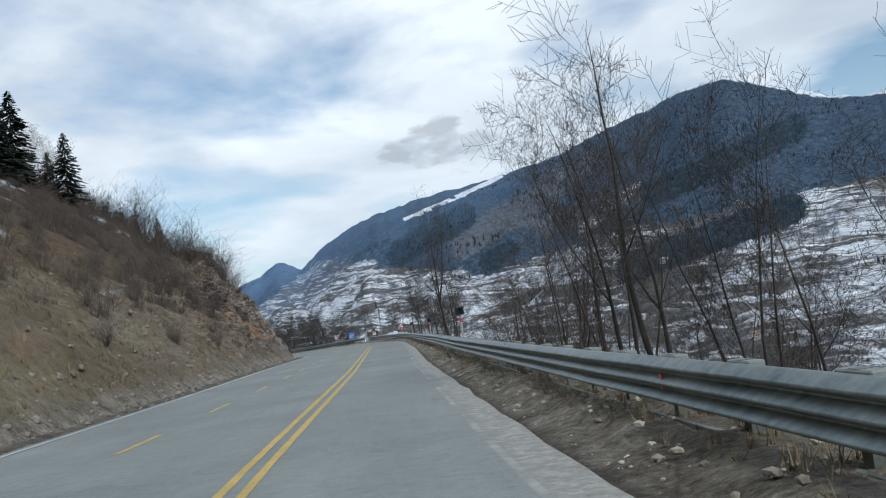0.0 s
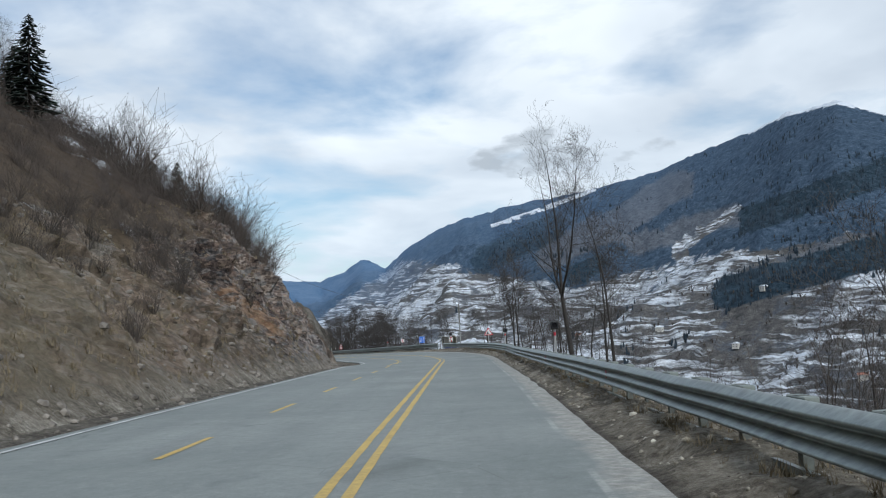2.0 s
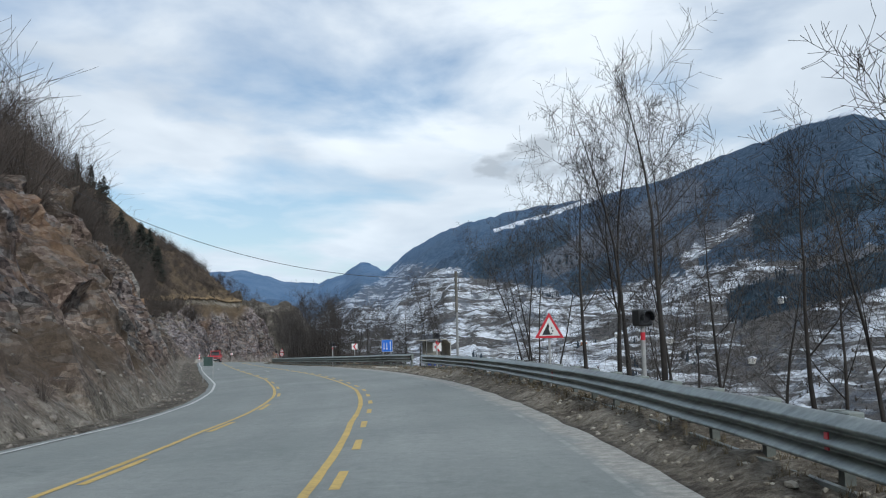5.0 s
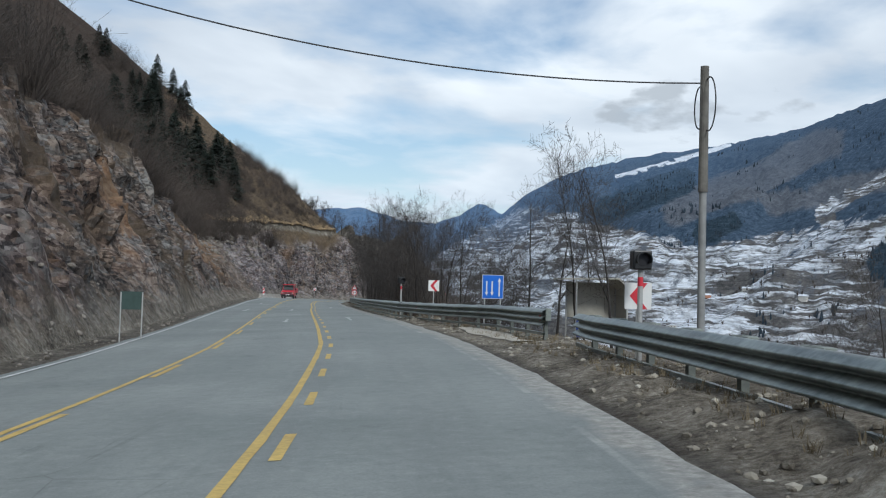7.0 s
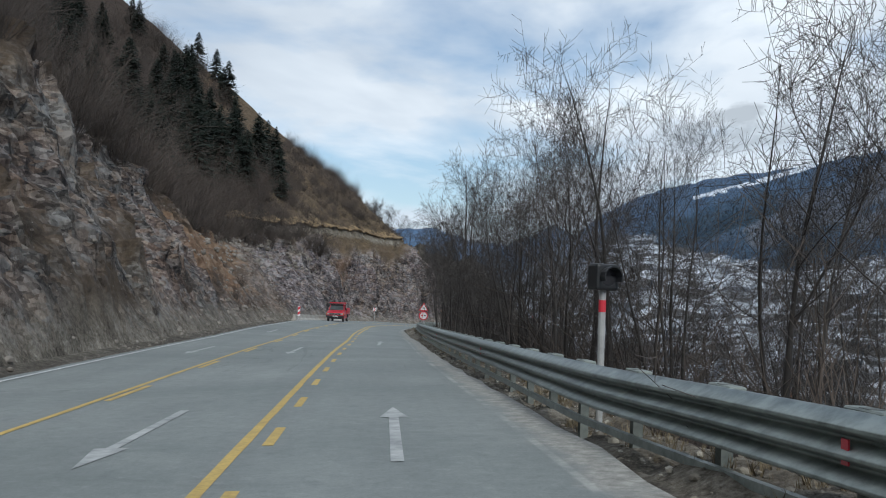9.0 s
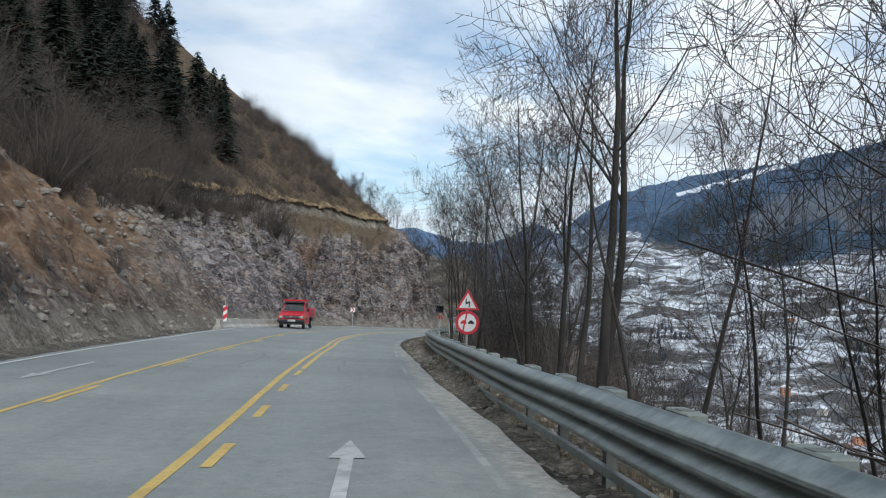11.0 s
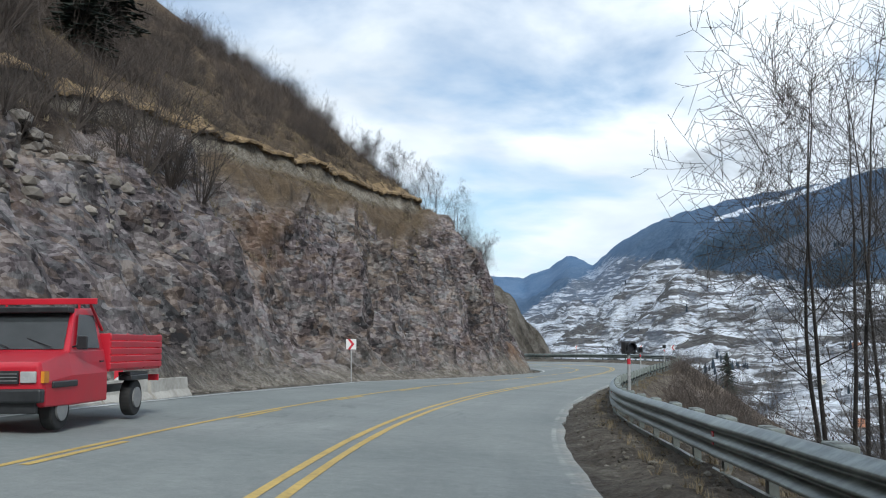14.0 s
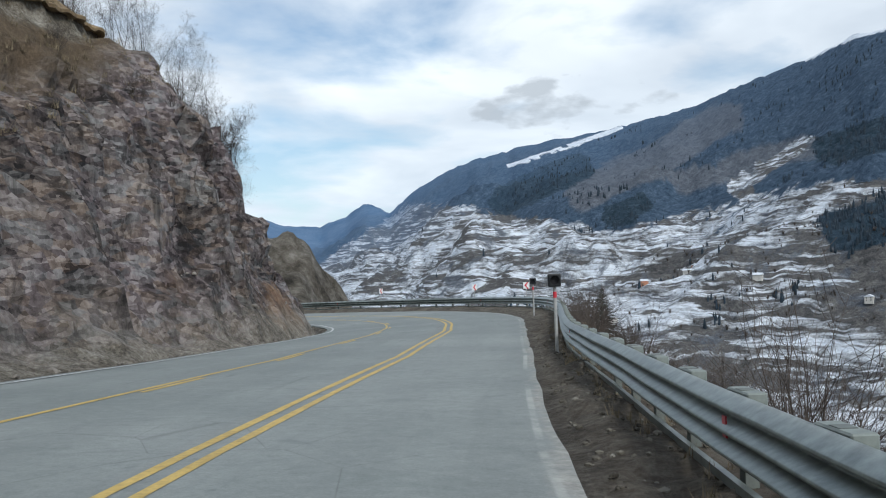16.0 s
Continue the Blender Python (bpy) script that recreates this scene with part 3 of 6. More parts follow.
# ---- the hillside: cut slope above the road, bank below it ----
cut_angle = table((-60, 40), (60, 42), (95, 45), (110, 50), (130, 55), (160, 58), (200, 60), (235, 57), (255, 46), (275, 47), (300, 60), (330, 62), (345, 60))
cut_height = table((-60, 7), (60, 7), (90, 8), (115, 12), (140, 10.2), (170, 12.8), (200, 14), (230, 11), (260, 9), (290, 10), (315, 11.3), (335, 12.6), (350, 14), (365, 13), (385, 10))
hill_angle = table((-60, 36), (100, 36), (115, 34), (140, 34), (170, 35.2), (230, 36), (290, 36), (315, 35), (330, 36.5), (350, 38), (365, 34), (385, 28))
rockiness = table((20, 0.05), (40, 0.2), (60, 0.4), (80, 0.56), (100, 0.74), (115, 0.88), (130, 1), (228, 1), (244, 0.5), (268, 0.45), (282, 0.95), (400, 1))
toe_gap = table((0, 8.4), (100, 8.4), (130, 8.6), (235, 8.6), (260, 8.8), (300, 8.6), (325, 7.8), (345, 7.3))

LEFT = np.r_[np.arange(0, 11, 0.28), np.arange(11, 34, 0.8), np.geomspace(34, 130, 14)]


apron_width = table((288, 0), (302, 2.0), (326, 1.8), (338, 0))


def turf_line(s):
    """Where the torn turf runs, in metres beyond the toe."""
    return float(cut_height(s)) / math.tan(radians(cut_angle(s))) + float(apron_width(s)) + 2.1 + 0.6 * noise.noise(Vector((s * 0.25, 0, 4)))


verge_rise = table((-60, 0.2), (120, 0.22), (150, 0.2), (155, 0.0), (169, 0.0), (174, 0.16), (205, 0.26), (250, 0.24), (275, 0.14), (400, 0.12))


def slope_height(s, d):
    """Height of the left-hand slope d metres beyond its toe."""
    a, h, g = math.tan(radians(cut_angle(s))), float(cut_height(s)), math.tan(radians(hill_angle(s)))
    apron = float(apron_width(s))
    if d < apron:
        return 0.42 * d
    base, d = 0.42 * apron, d - apron
    run = h / a
    soft = 2.0
    k = 1 / (1 + math.exp(-(d - run) / (soft / 2)))
    z = a * min(d, run) + g * max(d - run, 0)
    z -= 0.35 * soft * k * (1 - k) * 2
    # a torn turf ledge runs along the grass above the rock
    if 268 < s < 352:
        fade = min(1, (s - 268) / 12, (352 - s) / 8)
        z += 0.95 * fade / (1 + math.exp(-(d + apron - turf_line(s)) / 0.1))
    return z + base


def blocky(p):
    """Fractured relief: every cell is a flat facet with its own tilt and standing."""
    near = noise.voronoi(p)[1][0]
    r = noise.cell_vector(near * 7.3) - Vector((0.5, 0.5, 0.5))
    return (p - near).dot(r) * 1.6 + r.x * 0.8


def slope_point(s, d, rough=True):
    toe = float(yellow_off(s)) - float(toe_gap(s))
    z = slope_height(s, d)
    p = on(s, toe - d, 0)
    p.z = level(s, toe) + z - 0.12
    if rough:
        r = float(rockiness(s)) * (1 if z < cut_height(s) * 1.05 else 0.4)
        q = Vector((p.x, p.y, p.z * 0.7))
        tilt = Vector((q.x * 0.5 + q.z * 0.35, q.y * 0.42, q.z * 0.62 - q.y * 0.16))
        wide, mid, fine = blocky(tilt * 0.6), blocky(tilt * 1.7), blocky(tilt * 4.5)
        calm = float(np.interp(s, (262, 275, 300, 314), (1, 0.5, 0.6, 1.1)))
        ridge = noise.fractal(q * 0.14, 0.9, 2.1, 3) * 1.5 + (wide * 1.1 + mid * 0.55) * calm + fine * 0.2
        earth = noise.fractal(q * 0.12, 1, 2, 4) * 0.9 + noise.fractal(q * 0.9, 1, 2, 3) * 0.32 + noise.fractal(q * 2.6, 1, 2, 2) * 0.13
        fade = min(1, d / 3.0)
        out = (r * ridge + (1 - r) * earth) * fade
        x, y, rx, ry = where(s)
        steep = 0.75 if z < cut_height(s) else 0.4
        p += Vector((rx * out * steep, ry * out * steep, out * 0.6))
    return p


def bank_drop(d):
    return 0.72 * d if d < 60 else 43.2 + 0.45 * (d - 60)


def below(s, o):
    """A place on the wooded bank under the road."""
    edge = float(rail_off(s)) + 0.9
    p = on(s, o)
    p.z = level(s, edge) - 0.04 - bank_drop(max(0, o - edge))
    return p


def verge_point(s, f):
    """A place on the verge, f from the road's edge (0) to the edge of the bank (1)."""
    ro, rr = float(right_off(s)), float(rail_off(s))
    inset = float(np.interp(s, (236, 252), (0.45, 0.1)))
    o = ro + inset + (rr + 0.9 - ro - inset) * f
    rise = float(verge_rise(s))
    lump = (0.17 * noise.noise(Vector((s * 0.9, o * 0.9, 7))) + 0.11 * noise.noise(Vector((s * 2.2, o * 2.5, 9)))) * min(1, f * 4) * min(1, rise * 10)
    swell = rise * float(np.interp(f, (0, 0.12, 0.4, 0.75, 1), (0, 0.1, 0.9, 1, 0.5))) * (rr - ro > 0.9)
    return on(s, o, -0.04 + swell + lump)


soil_wet = table((0, 0.2), (60, 0.25), (110, 0.1), (180, 0.0), (235, 0.0), (262, 0.85))


def build_ground():
    rows, wg, wr, wd, ws, wl, wo, wv, wp, ww, wsod = [], [], [], [], [], [], [], [], [], [], []
    for s in np.r_[np.arange(S0 + 1, 20, 0.9), np.arange(20, 95, 0.5), np.arange(95, 352, 0.42), np.arange(352, S1 - 1, 1.0)]:
        yo = float(yellow_off(s))
        toe = yo - float(toe_gap(s))
        reach = 28 if s > 352 else 200
        row, g, r, dd, sn, li, og = [], [], [], [], [], [], []
        for d in LEFT[::-1]:
            row.append(slope_point(s, min(d, reach)))
            z = slope_height(s, d)
            h = float(cut_height(s))
            wob = noise.noise(Vector((s * 0.15, d * 0.2, 3))) * 3.0
            sward = h - float(np.interp(s, (300, 335), (0, 1.2)))
            top = min(1, max(0, (z - sward + wob) / 1.5 + 0.5))
            scrape = noise.fractal(Vector((s * 0.06, d * 0.2, 8)), 1, 2, 3)
            g.append(max(top, 0.9 * (110 < s < 276), min(1, max(0, 0.5 + 1.2 * scrape)) * (1 - float(rockiness(s))) * 0.8))
            growth = max(0.0, min(0.85, 2.6 * (noise.fractal(Vector((s * 0.085, z * 0.2, 21)), 0.9, 2.1, 4) - 0.12))) * float(np.interp(s, (112, 130, 235, 262, 276), (0, 1, 1, 0.7, 0)))
            r.append((1 - growth) * min(1, float(rockiness(s)) * float(np.interp(s, (40, 100), (0.5, 1.3)))) * (1 - top))
            torn = max(0.0, 1 - abs(d - turf_line(s) + 0.2) / 0.55) if 270 < s < 350 else 0.0
            li.append(top * float(np.interp(s, (70, 115, 296, 303), (0, 1, 1, 0))) + (s > 296) * min(1, max(0, (d - 12 - (s - 298) * 0.9) / 3)) + 0.6 * growth * (1 - top))
            og.append(sum(k * max(0, 1 - ((s - a) / w) ** 2 - ((z - c) / e) ** 2) for a, w, c, e, k in ((197, 6, 7, 3.5, 1.0), (101, 5, 4, 3.5, 0.7), (84, 12, 4, 3, 0.3), (62, 8, 3, 2, 0.4), (146, 4, 8, 4, 0.7), (172, 3, 4, 3, 0.6), (262, 12, 7.5, 4, 0.9), (249, 12, 4.5, 5, 0.75), (240, 6, 6, 4, 0.6), (345, 8, 1.5, 2.5, 0.8))))
            dd.append(max(0, 1 - d / (1.2 + 0.8 * float(apron_width(s))), torn))
            sn.append(0.8 * top * (60 < s < 240) * (noise.noise(Vector((s * 0.11, d * 0.5, 2))) > 0.35))
        li = li + [0] * 200
        og = og + [0] * 200
        left_in = yo - 6.9
        for f in (0.15, 0.4, 0.7, 1.0):
            o = toe + (left_in - toe) * f
            row.append(on(s, o, -0.16 * math.sin(f * math.pi) - 0.05 + 0.05 * noise.noise(Vector((s * 0.6, o, 0)))))
            g.append(0), r.append(0), dd.append(1), sn.append(0)
        row.append(on(s, yo - 3, -0.12)), g.append(0), r.append(0), dd.append(1), sn.append(0)
        ro, rr = float(right_off(s)), float(rail_off(s))
        edge = rr + 0.9
        damp = [0.0] * len(LEFT) + [0.6, 0.75, 0.8, 0.5, 0.3]
        for f in np.linspace(0, 1, 15):
            row.append(verge_point(s, f))
            damp.append(max(float(soil_wet(s)), 0.95 * max(0.0, 1 - abs(f - 0.07) / 0.11)))
            g.append(max(0, f - 0.45) * 0.4), r.append(0), dd.append(1 - 0.3 * f), sn.append(0)
        damp += [0.4] * 22
        base = row[-1].z
        for d in np.geomspace(0.6, 110, 22):
            p = on(s, edge + d)
            p.z = base - bank_drop(d) + min(d * 0.1, 1.2) * noise.fractal(Vector((p.x, p.y, 0)) * 0.15, 1, 2, 4)
            row.append(p)
            g.append(0.6), r.append(0), dd.append(max(0, 0.5 - d * 0.1)), sn.append(min(1, d / 40))
        wl.append(li[: len(row)]), wo.append(og[: len(row)]), wsod.append([float(np.interp(s, (40, 90, 110), (1, 0.5, 0)))] * len(row)), wp.append([float(np.interp(s, (248, 262, 276, 296, 312, 326), (0, 0.2, 0.45, 0.4, 0.15, 0)))] * len(row)), ww.append(damp), wv.append([float(np.interp(s, (266, 280, 400), (0, 1, 1)))] * len(row))
        rows.append(row), wg.append(g), wr.append(r), wd.append(dd), ws.append(sn)
    ob = sheet("ground", rows, M_GROUND, True, {"grass": wg, "rock": wr, "dirt": wd, "snow": ws, "litter": wl, "orange": wo, "violet": wv, "pale": wp, "wet": ww, "sod": wsod})
    w = np.ravel(wr)
    idx = np.empty(4 * len(ob.data.polygons), np.int32)
    ob.data.polygons.foreach_get("vertices", idx)
    ob.data.polygons.foreach_set("use_smooth", w[idx.reshape(-1, 4)].mean(1) < 0.35)
    return tagged(ob, "cut hillside of rock, earth and dry grass with a dirt verge", "ground", kind="structure")


build_ground()


def build_turf():
    """The torn turf hangs over its own edge in ragged flaps."""
    rows = []
    for s in np.arange(276, 350, 0.3):
        d = turf_line(s)
        x, y, rx, ry = where(s)
        flap = (0.28 + 0.35 * noise.noise(Vector((s * 0.5, 3, 1))) + 0.2 * noise.noise(Vector((s * 1.9, 3, 1)))) * min(1, (s - 276) / 6, (350 - s) / 6)
        thick = 0.16 + 0.08 * noise.noise(Vector((s * 1.1, 8, 1)))
        back, lip = slope_point(s, d + 0.9), slope_point(s, d + 0.28)
        out = Vector((rx, ry, -0.25)) * (0.25 + max(0.0, flap))
        rows.append([back + Vector((0, 0, 0.03)), lip + Vector((0, 0, 0.07)), lip + out, lip + out * 0.97 - Vector((0, 0, thick)), lip - Vector((0, 0, thick + 0.1))])
    return tagged(sheet("turf_ledge", rows, M_TURF, False), "ragged edge of torn tan turf over the rock", "turf", kind="structure")


build_turf()


def ribbon(name, s0, s1, left, right, lift, mat, step=1.0, parent=None, ragged=0.0):
    """A strip of paint or paving between two offsets, lying lift above the road."""
    stations = np.linspace(s0, s1, max(2, int((s1 - s0) / step) + 1))
    verts, faces = [], []
    for s in stations:
        a, b = float(left(s)), float(right(s))
        j = ragged * noise.noise(Vector((s * 1.3, a, 5)))
        verts += [on(s, a, lift), on(s, b + j, lift)]
    for i in range(len(stations) - 1):
        faces.append((2 * i, 2 * i + 1, 2 * i + 3, 2 * i + 2))
    return mesh_object(name, verts, faces, mat, False, parent)


ROAD_COLS = np.r_[np.linspace(0, 0.84, 8), 0.89, 0.94, 0.97, 1.0]


def build_road():
    rows, lanes, edges = [], [], []
    for s in np.arange(S0 + 1, S1 - 1, 1.0):
        yo, ro = float(yellow_off(s)), float(right_off(s))
        wob = 0.10 * noise.noise(Vector((s * 0.5, 1, 1))) + 0.05 * noise.noise(Vector((s * 1.7, 1, 1)))
        a, b = yo - 6.6 + wob, ro + float(np.interp(s, (236, 252), (0.55, 0.2))) + 0.9 * wob
        across = [a] + [a + (b - a) * f for f in ROAD_COLS] + [b]
        rows.append([on(s, a, -0.15)] + [on(s, a + (b - a) * f, 0.012 - 0.01 * (2 * f - 1) ** 4) for f in ROAD_COLS] + [on(s, b, -0.15)])
        lanes.append([o - yo for o in across]), edges.append([o - ro for o in across])
    ob = sheet("road", rows, M_ASPHALT, False, {"lane": lanes, "edge": edges})
    return tagged(ob, "worn grey asphalt three-lane mountain road with faded markings", "road", kind="structure")


road = build_road()


paint_off = table((150, 0.0), (178, 0.12), (225, 0.15), (245, 0.3), (264, 0.42), (285, 0.3), (320, 0.3), (340, 0.1))


def painted(s):
    """Where the centre line is painted."""
    return yellow_off(s) + paint_off(s)


def mark(name, s0, s1, off, width, mat, step=1.0):
    ob = ribbon(name, s0, s1, lambda s: off(s) - width / 2, lambda s: off(s) + width / 2, 0.018, mat, step, road, 0.02)
    return ob


mark("edge_line", -55, 400, lambda s: yellow_off(s) - 6.25, 0.12, M_WHITE)
mark("centre_line", -55, 400, lambda s: painted(s) - 0.14, 0.12, M_YELLOW)
mark("centre_line", -55, 103, lambda s: painted(s) + 0.14, 0.12, M_YELLOW)
mark("centre_line", 228, 400, lambda s: painted(s) + 0.14, 0.12, M_YELLOW)
for s in np.arange(104, 227, 4.2):
    mark("dash", s, s + 1.6, lambda q: painted(q) + 0.14, 0.12, M_YELLOW, 0.8)
mark("lane_line", 96, 400, lambda s: painted(s) - 3.24, 0.11, M_YELLOW)
for s in np.arange(-50, 395, 8.4):
    mark("dash", s, s + 3.0, lambda q: painted(q) - 3.05, 0.12, M_YELLOW, 1.0)


# ---- far mountains and valley ----
ridge_elev = table((-180, 12), (-60, 9), (-40, 8), (-30, 10), (-26, 10.5), (-20, 13.0), (-17, 12.6), (-15, 11.8), (-12, 10.9), (-9, 9.8), (-5, 9.0), (0, 8.3), (3, 7.6),
                   (5, 6.9), (6.6, 5.9), (8.0, 4.7), (9.4, 5.4), (10.5, 4.6), (12, 4.0), (14, 4.2), (16.5, 4.9), (20, 4.6), (28, 5), (40, 9), (90, 20), (180, 12))
ridge_dist = table((-180, 1500), (-40, 1700), (-30, 1800), (-20, 2000), (-12, 2500), (-5, 3000), (3, 3300), (6, 3600), (9, 4100), (12, 4300), (30, 4300), (45, 1500), (60, 900), (120, 900), (180, 1500))
FAR_X, FAR_Y = -28.0, 150.0


def mountain_height(b, r):
    """Height of the far land at a bearing (degrees to the left of +y) and distance."""
    E, D = float(ridge_elev(b)) * 0.97 + 0.12 * noise.noise(Vector((b * 1.1, 3, 0))) + 0.1 * noise.noise(Vector((b * 3.7, 9, 0))), float(ridge_dist(b))
    x, y = FAR_X - r * math.sin(radians(b)), FAR_Y + r * math.cos(radians(b))
    floor = -118.0
    start = float(np.interp(b, (4, 13, 36, 48), (480, 1300, 1300, 480)))
    p = Vector((x, y, 0))
    spur = noise.ridged_multi_fractal(p * 0.0016, 1.0, 2.1, 5, 1.0, 2.0) if r > 100 else 0
    crest = D * math.tan(radians(E))
    f = (r - start) / (D - start)
    if f <= 0:
        z = floor + 40 * max(0, 1 - r / 300)
    elif f <= 1:
        z = floor + (crest - floor) * (0.45 * f + 0.55 * f * f)
        z += (spur - 1.1) * 115 * math.sin(math.pi * min(f, 1)) * min(1, D / 2500) + noise.fractal(p * 0.006, 1, 2, 4) * 14 * math.sin(math.pi * f)
    else:
        z = crest - (r - D) * 0.35
    z += noise.fractal(p * 0.012, 1, 2, 3) * 5
    # a nearer bare spur juts into the valley
    if 7 < b < 36 and 520 < r < 1250:
        w = math.sin(math.pi * (r - 520) / 730) ** 0.7
        side = min(1.0, max(0.0, (b - 7.4 + 0.9 * noise.fractal(p * 0.011, 1, 2, 3)) / 5.5)) ** 0.8
        top = -118 + w * side * (146 + 26 * noise.fractal(p * 0.007, 1, 2, 4)) + noise.fractal(p * 0.02, 1, 2, 5) * 16 * w * side + abs(noise.noise(p * 0.03)) * 14 * side + blocky(p * 0.05) * 9 * side
        z = max(z, top)
    return Vector((x, y, z)), max(0.0, min(1.0, f))


field_top = table((-60, 5.0), (-30, 5.2), (-20, 5.0), (-14.2, 4.6), (-10.5, 4.2), (-5.7, 3.1), (-4.1, 2.9), (-1.3, 3.4), (1.5, 4.1), (4.4, 4.7), (7, 5.0), (8.5, 4.0), (12, 2.0))


def stroke(b, e, b0, e0, b1, e1, wide):
    """1 on a line drawn on the far slope from one bearing and rise to another, 0 at its side."""
    u = max(0.0, min(1.0, ((b - b0) * (b1 - b0) + (e - e0) * (e1 - e0)) / ((b1 - b0) ** 2 + (e1 - e0) ** 2)))
    return max(0.0, 1 - math.hypot(b - b0 - u * (b1 - b0), e - e0 - u * (e1 - e0)) / wide)


def conifer_zone(b, e):
    """Dense dark conifer stands on the far slope."""
    return max(1.3 * stroke(b, e, 1.8, 4.9, -2.6, 6.6, 1.3), 1.3 * stroke(b, e, -3.9, 3.6, -5.7, 4.3, 0.8), 1.4 * stroke(b, e, -14.2, 2.2, -24, 4.2, 1.5), 1.2 * stroke(b, e, -15, 6.4, -24, 8.8, 1.3))


def build_mountains():
    bearings = np.r_[np.arange(-180, -46, 4.0), np.arange(-46, 34, 0.25), np.arange(34, 180.1, 4.0)]
    near = np.r_[2, 60, 110, np.geomspace(150, 520, 34), np.arange(530, 1260, 9.0)]
    # beyond the valley the rings follow the crest, so that its line is clean
    dists = [(r, 0.0) for r in near] + [(1265.0, u) for u in np.r_[np.linspace(0.02, 1, 52), 1.06, 1.25]]
    rows, wf, wc, wb, whaze, wcon, wleaf = [], [], [], [], [], [], []
    for ring, u in dists:
        row, wfr, wcr, wbr, whz, wco, wle = [], [], [], [], [], [], []
        for b in bearings:
            D = float(ridge_dist(b))
            inner = min(1.0, 0.8 * D / 1265.0)
            r = ring * inner + (D - ring * inner) * u
            p, f = mountain_height(b, r)
            row.append(p)
            # share of the painted haze colour, growing with distance
            whz.append(min(1, max(0, (r - 1800) / 2200)) ** 1.5)
            e = math.degrees(math.atan2(p.z, max(r, 1.0)))
            wfr.append(max(0.0, min(1.0, 0.5 + 0.45 * (float(field_top(b)) - e))) - 0.4 * min(1, max(0, (b - 11) / 4)) + 1.2 * stroke(b, e, -10.4, 4.9, -14.2, 7.0, 0.55) - 0.5 * stroke(b, e, -9, 2.6, -12.5, 3.2, 1.2))
            wco.append(conifer_zone(b, e) * (r > 900))
            wle.append(max(1.2 * stroke(b, e, -2.5, 4.9, -10.5, 8.6, 1.5), 0.9 * stroke(b, e, -8, 5.4, -14, 6.6, 1.2)))
            wbr.append(1.0 if 6.7 < b < 36 and 510 < r < 1260 else 0.0)
            high = float(ridge_elev(b)) * 0.97
            wcr.append(max(0.9 * stroke(b, e, 1.2, 6.9, -5.2, 8.7, 0.32), (b < -14.5) * (1.0 - (high - e) / 0.5) * 0.75))
        rows.append(row), wf.append(wfr), wc.append(wcr), wb.append(wbr), whaze.append(whz), wcon.append(wco), wleaf.append(wle)
    ob = sheet("mountain", rows, M_MOUNTAIN, True, {"field": wf, "crest": wc, "bare": wb, "far": whaze, "conifer": wcon, "leafless": wleaf})
    return tagged(ob, "forested valley mountains with terraced fields under patchy snow", "mountain", kind="structure")


build_mountains()
# ---- guard rails ----
def box(bm, size, m):
    v = bmesh.ops.create_cube(bm, size=1, matrix=m @ Matrix.Diagonal((*size, 1)))["verts"]
    return v


def part(name, bm, mat, parent=None, label="", smooth=False):
    me = bpy.data.meshes.new(name)
    bm.to_mesh(me)
    bm.free()
    me.materials.append(mat)
    if smooth:
        me.polygons.foreach_set("use_smooth", [True] * len(me.polygons))
    ob = new(name, me)
    ob.parent = parent
    if label:
        tagged(ob, label)
    return ob


def thing(name, label, category, group=""):
    return tagged(new(name), label, category, group)


# profile of the three-wave beam: (out towards the road, height)
BEAM = [(-0.02, 0.315)]
for k in range(3):
    z = 0.33 + 0.172 * k
    BEAM += [(0.085, z - 0.004), (0.097, z + 0.010), (0.09, z + 0.03), (-0.035, z + 0.092), (-0.047, z + 0.108), (-0.035, z + 0.122)]
BEAM = BEAM[:-3] + [(-0.01, 0.765), (-0.035, 0.782)]


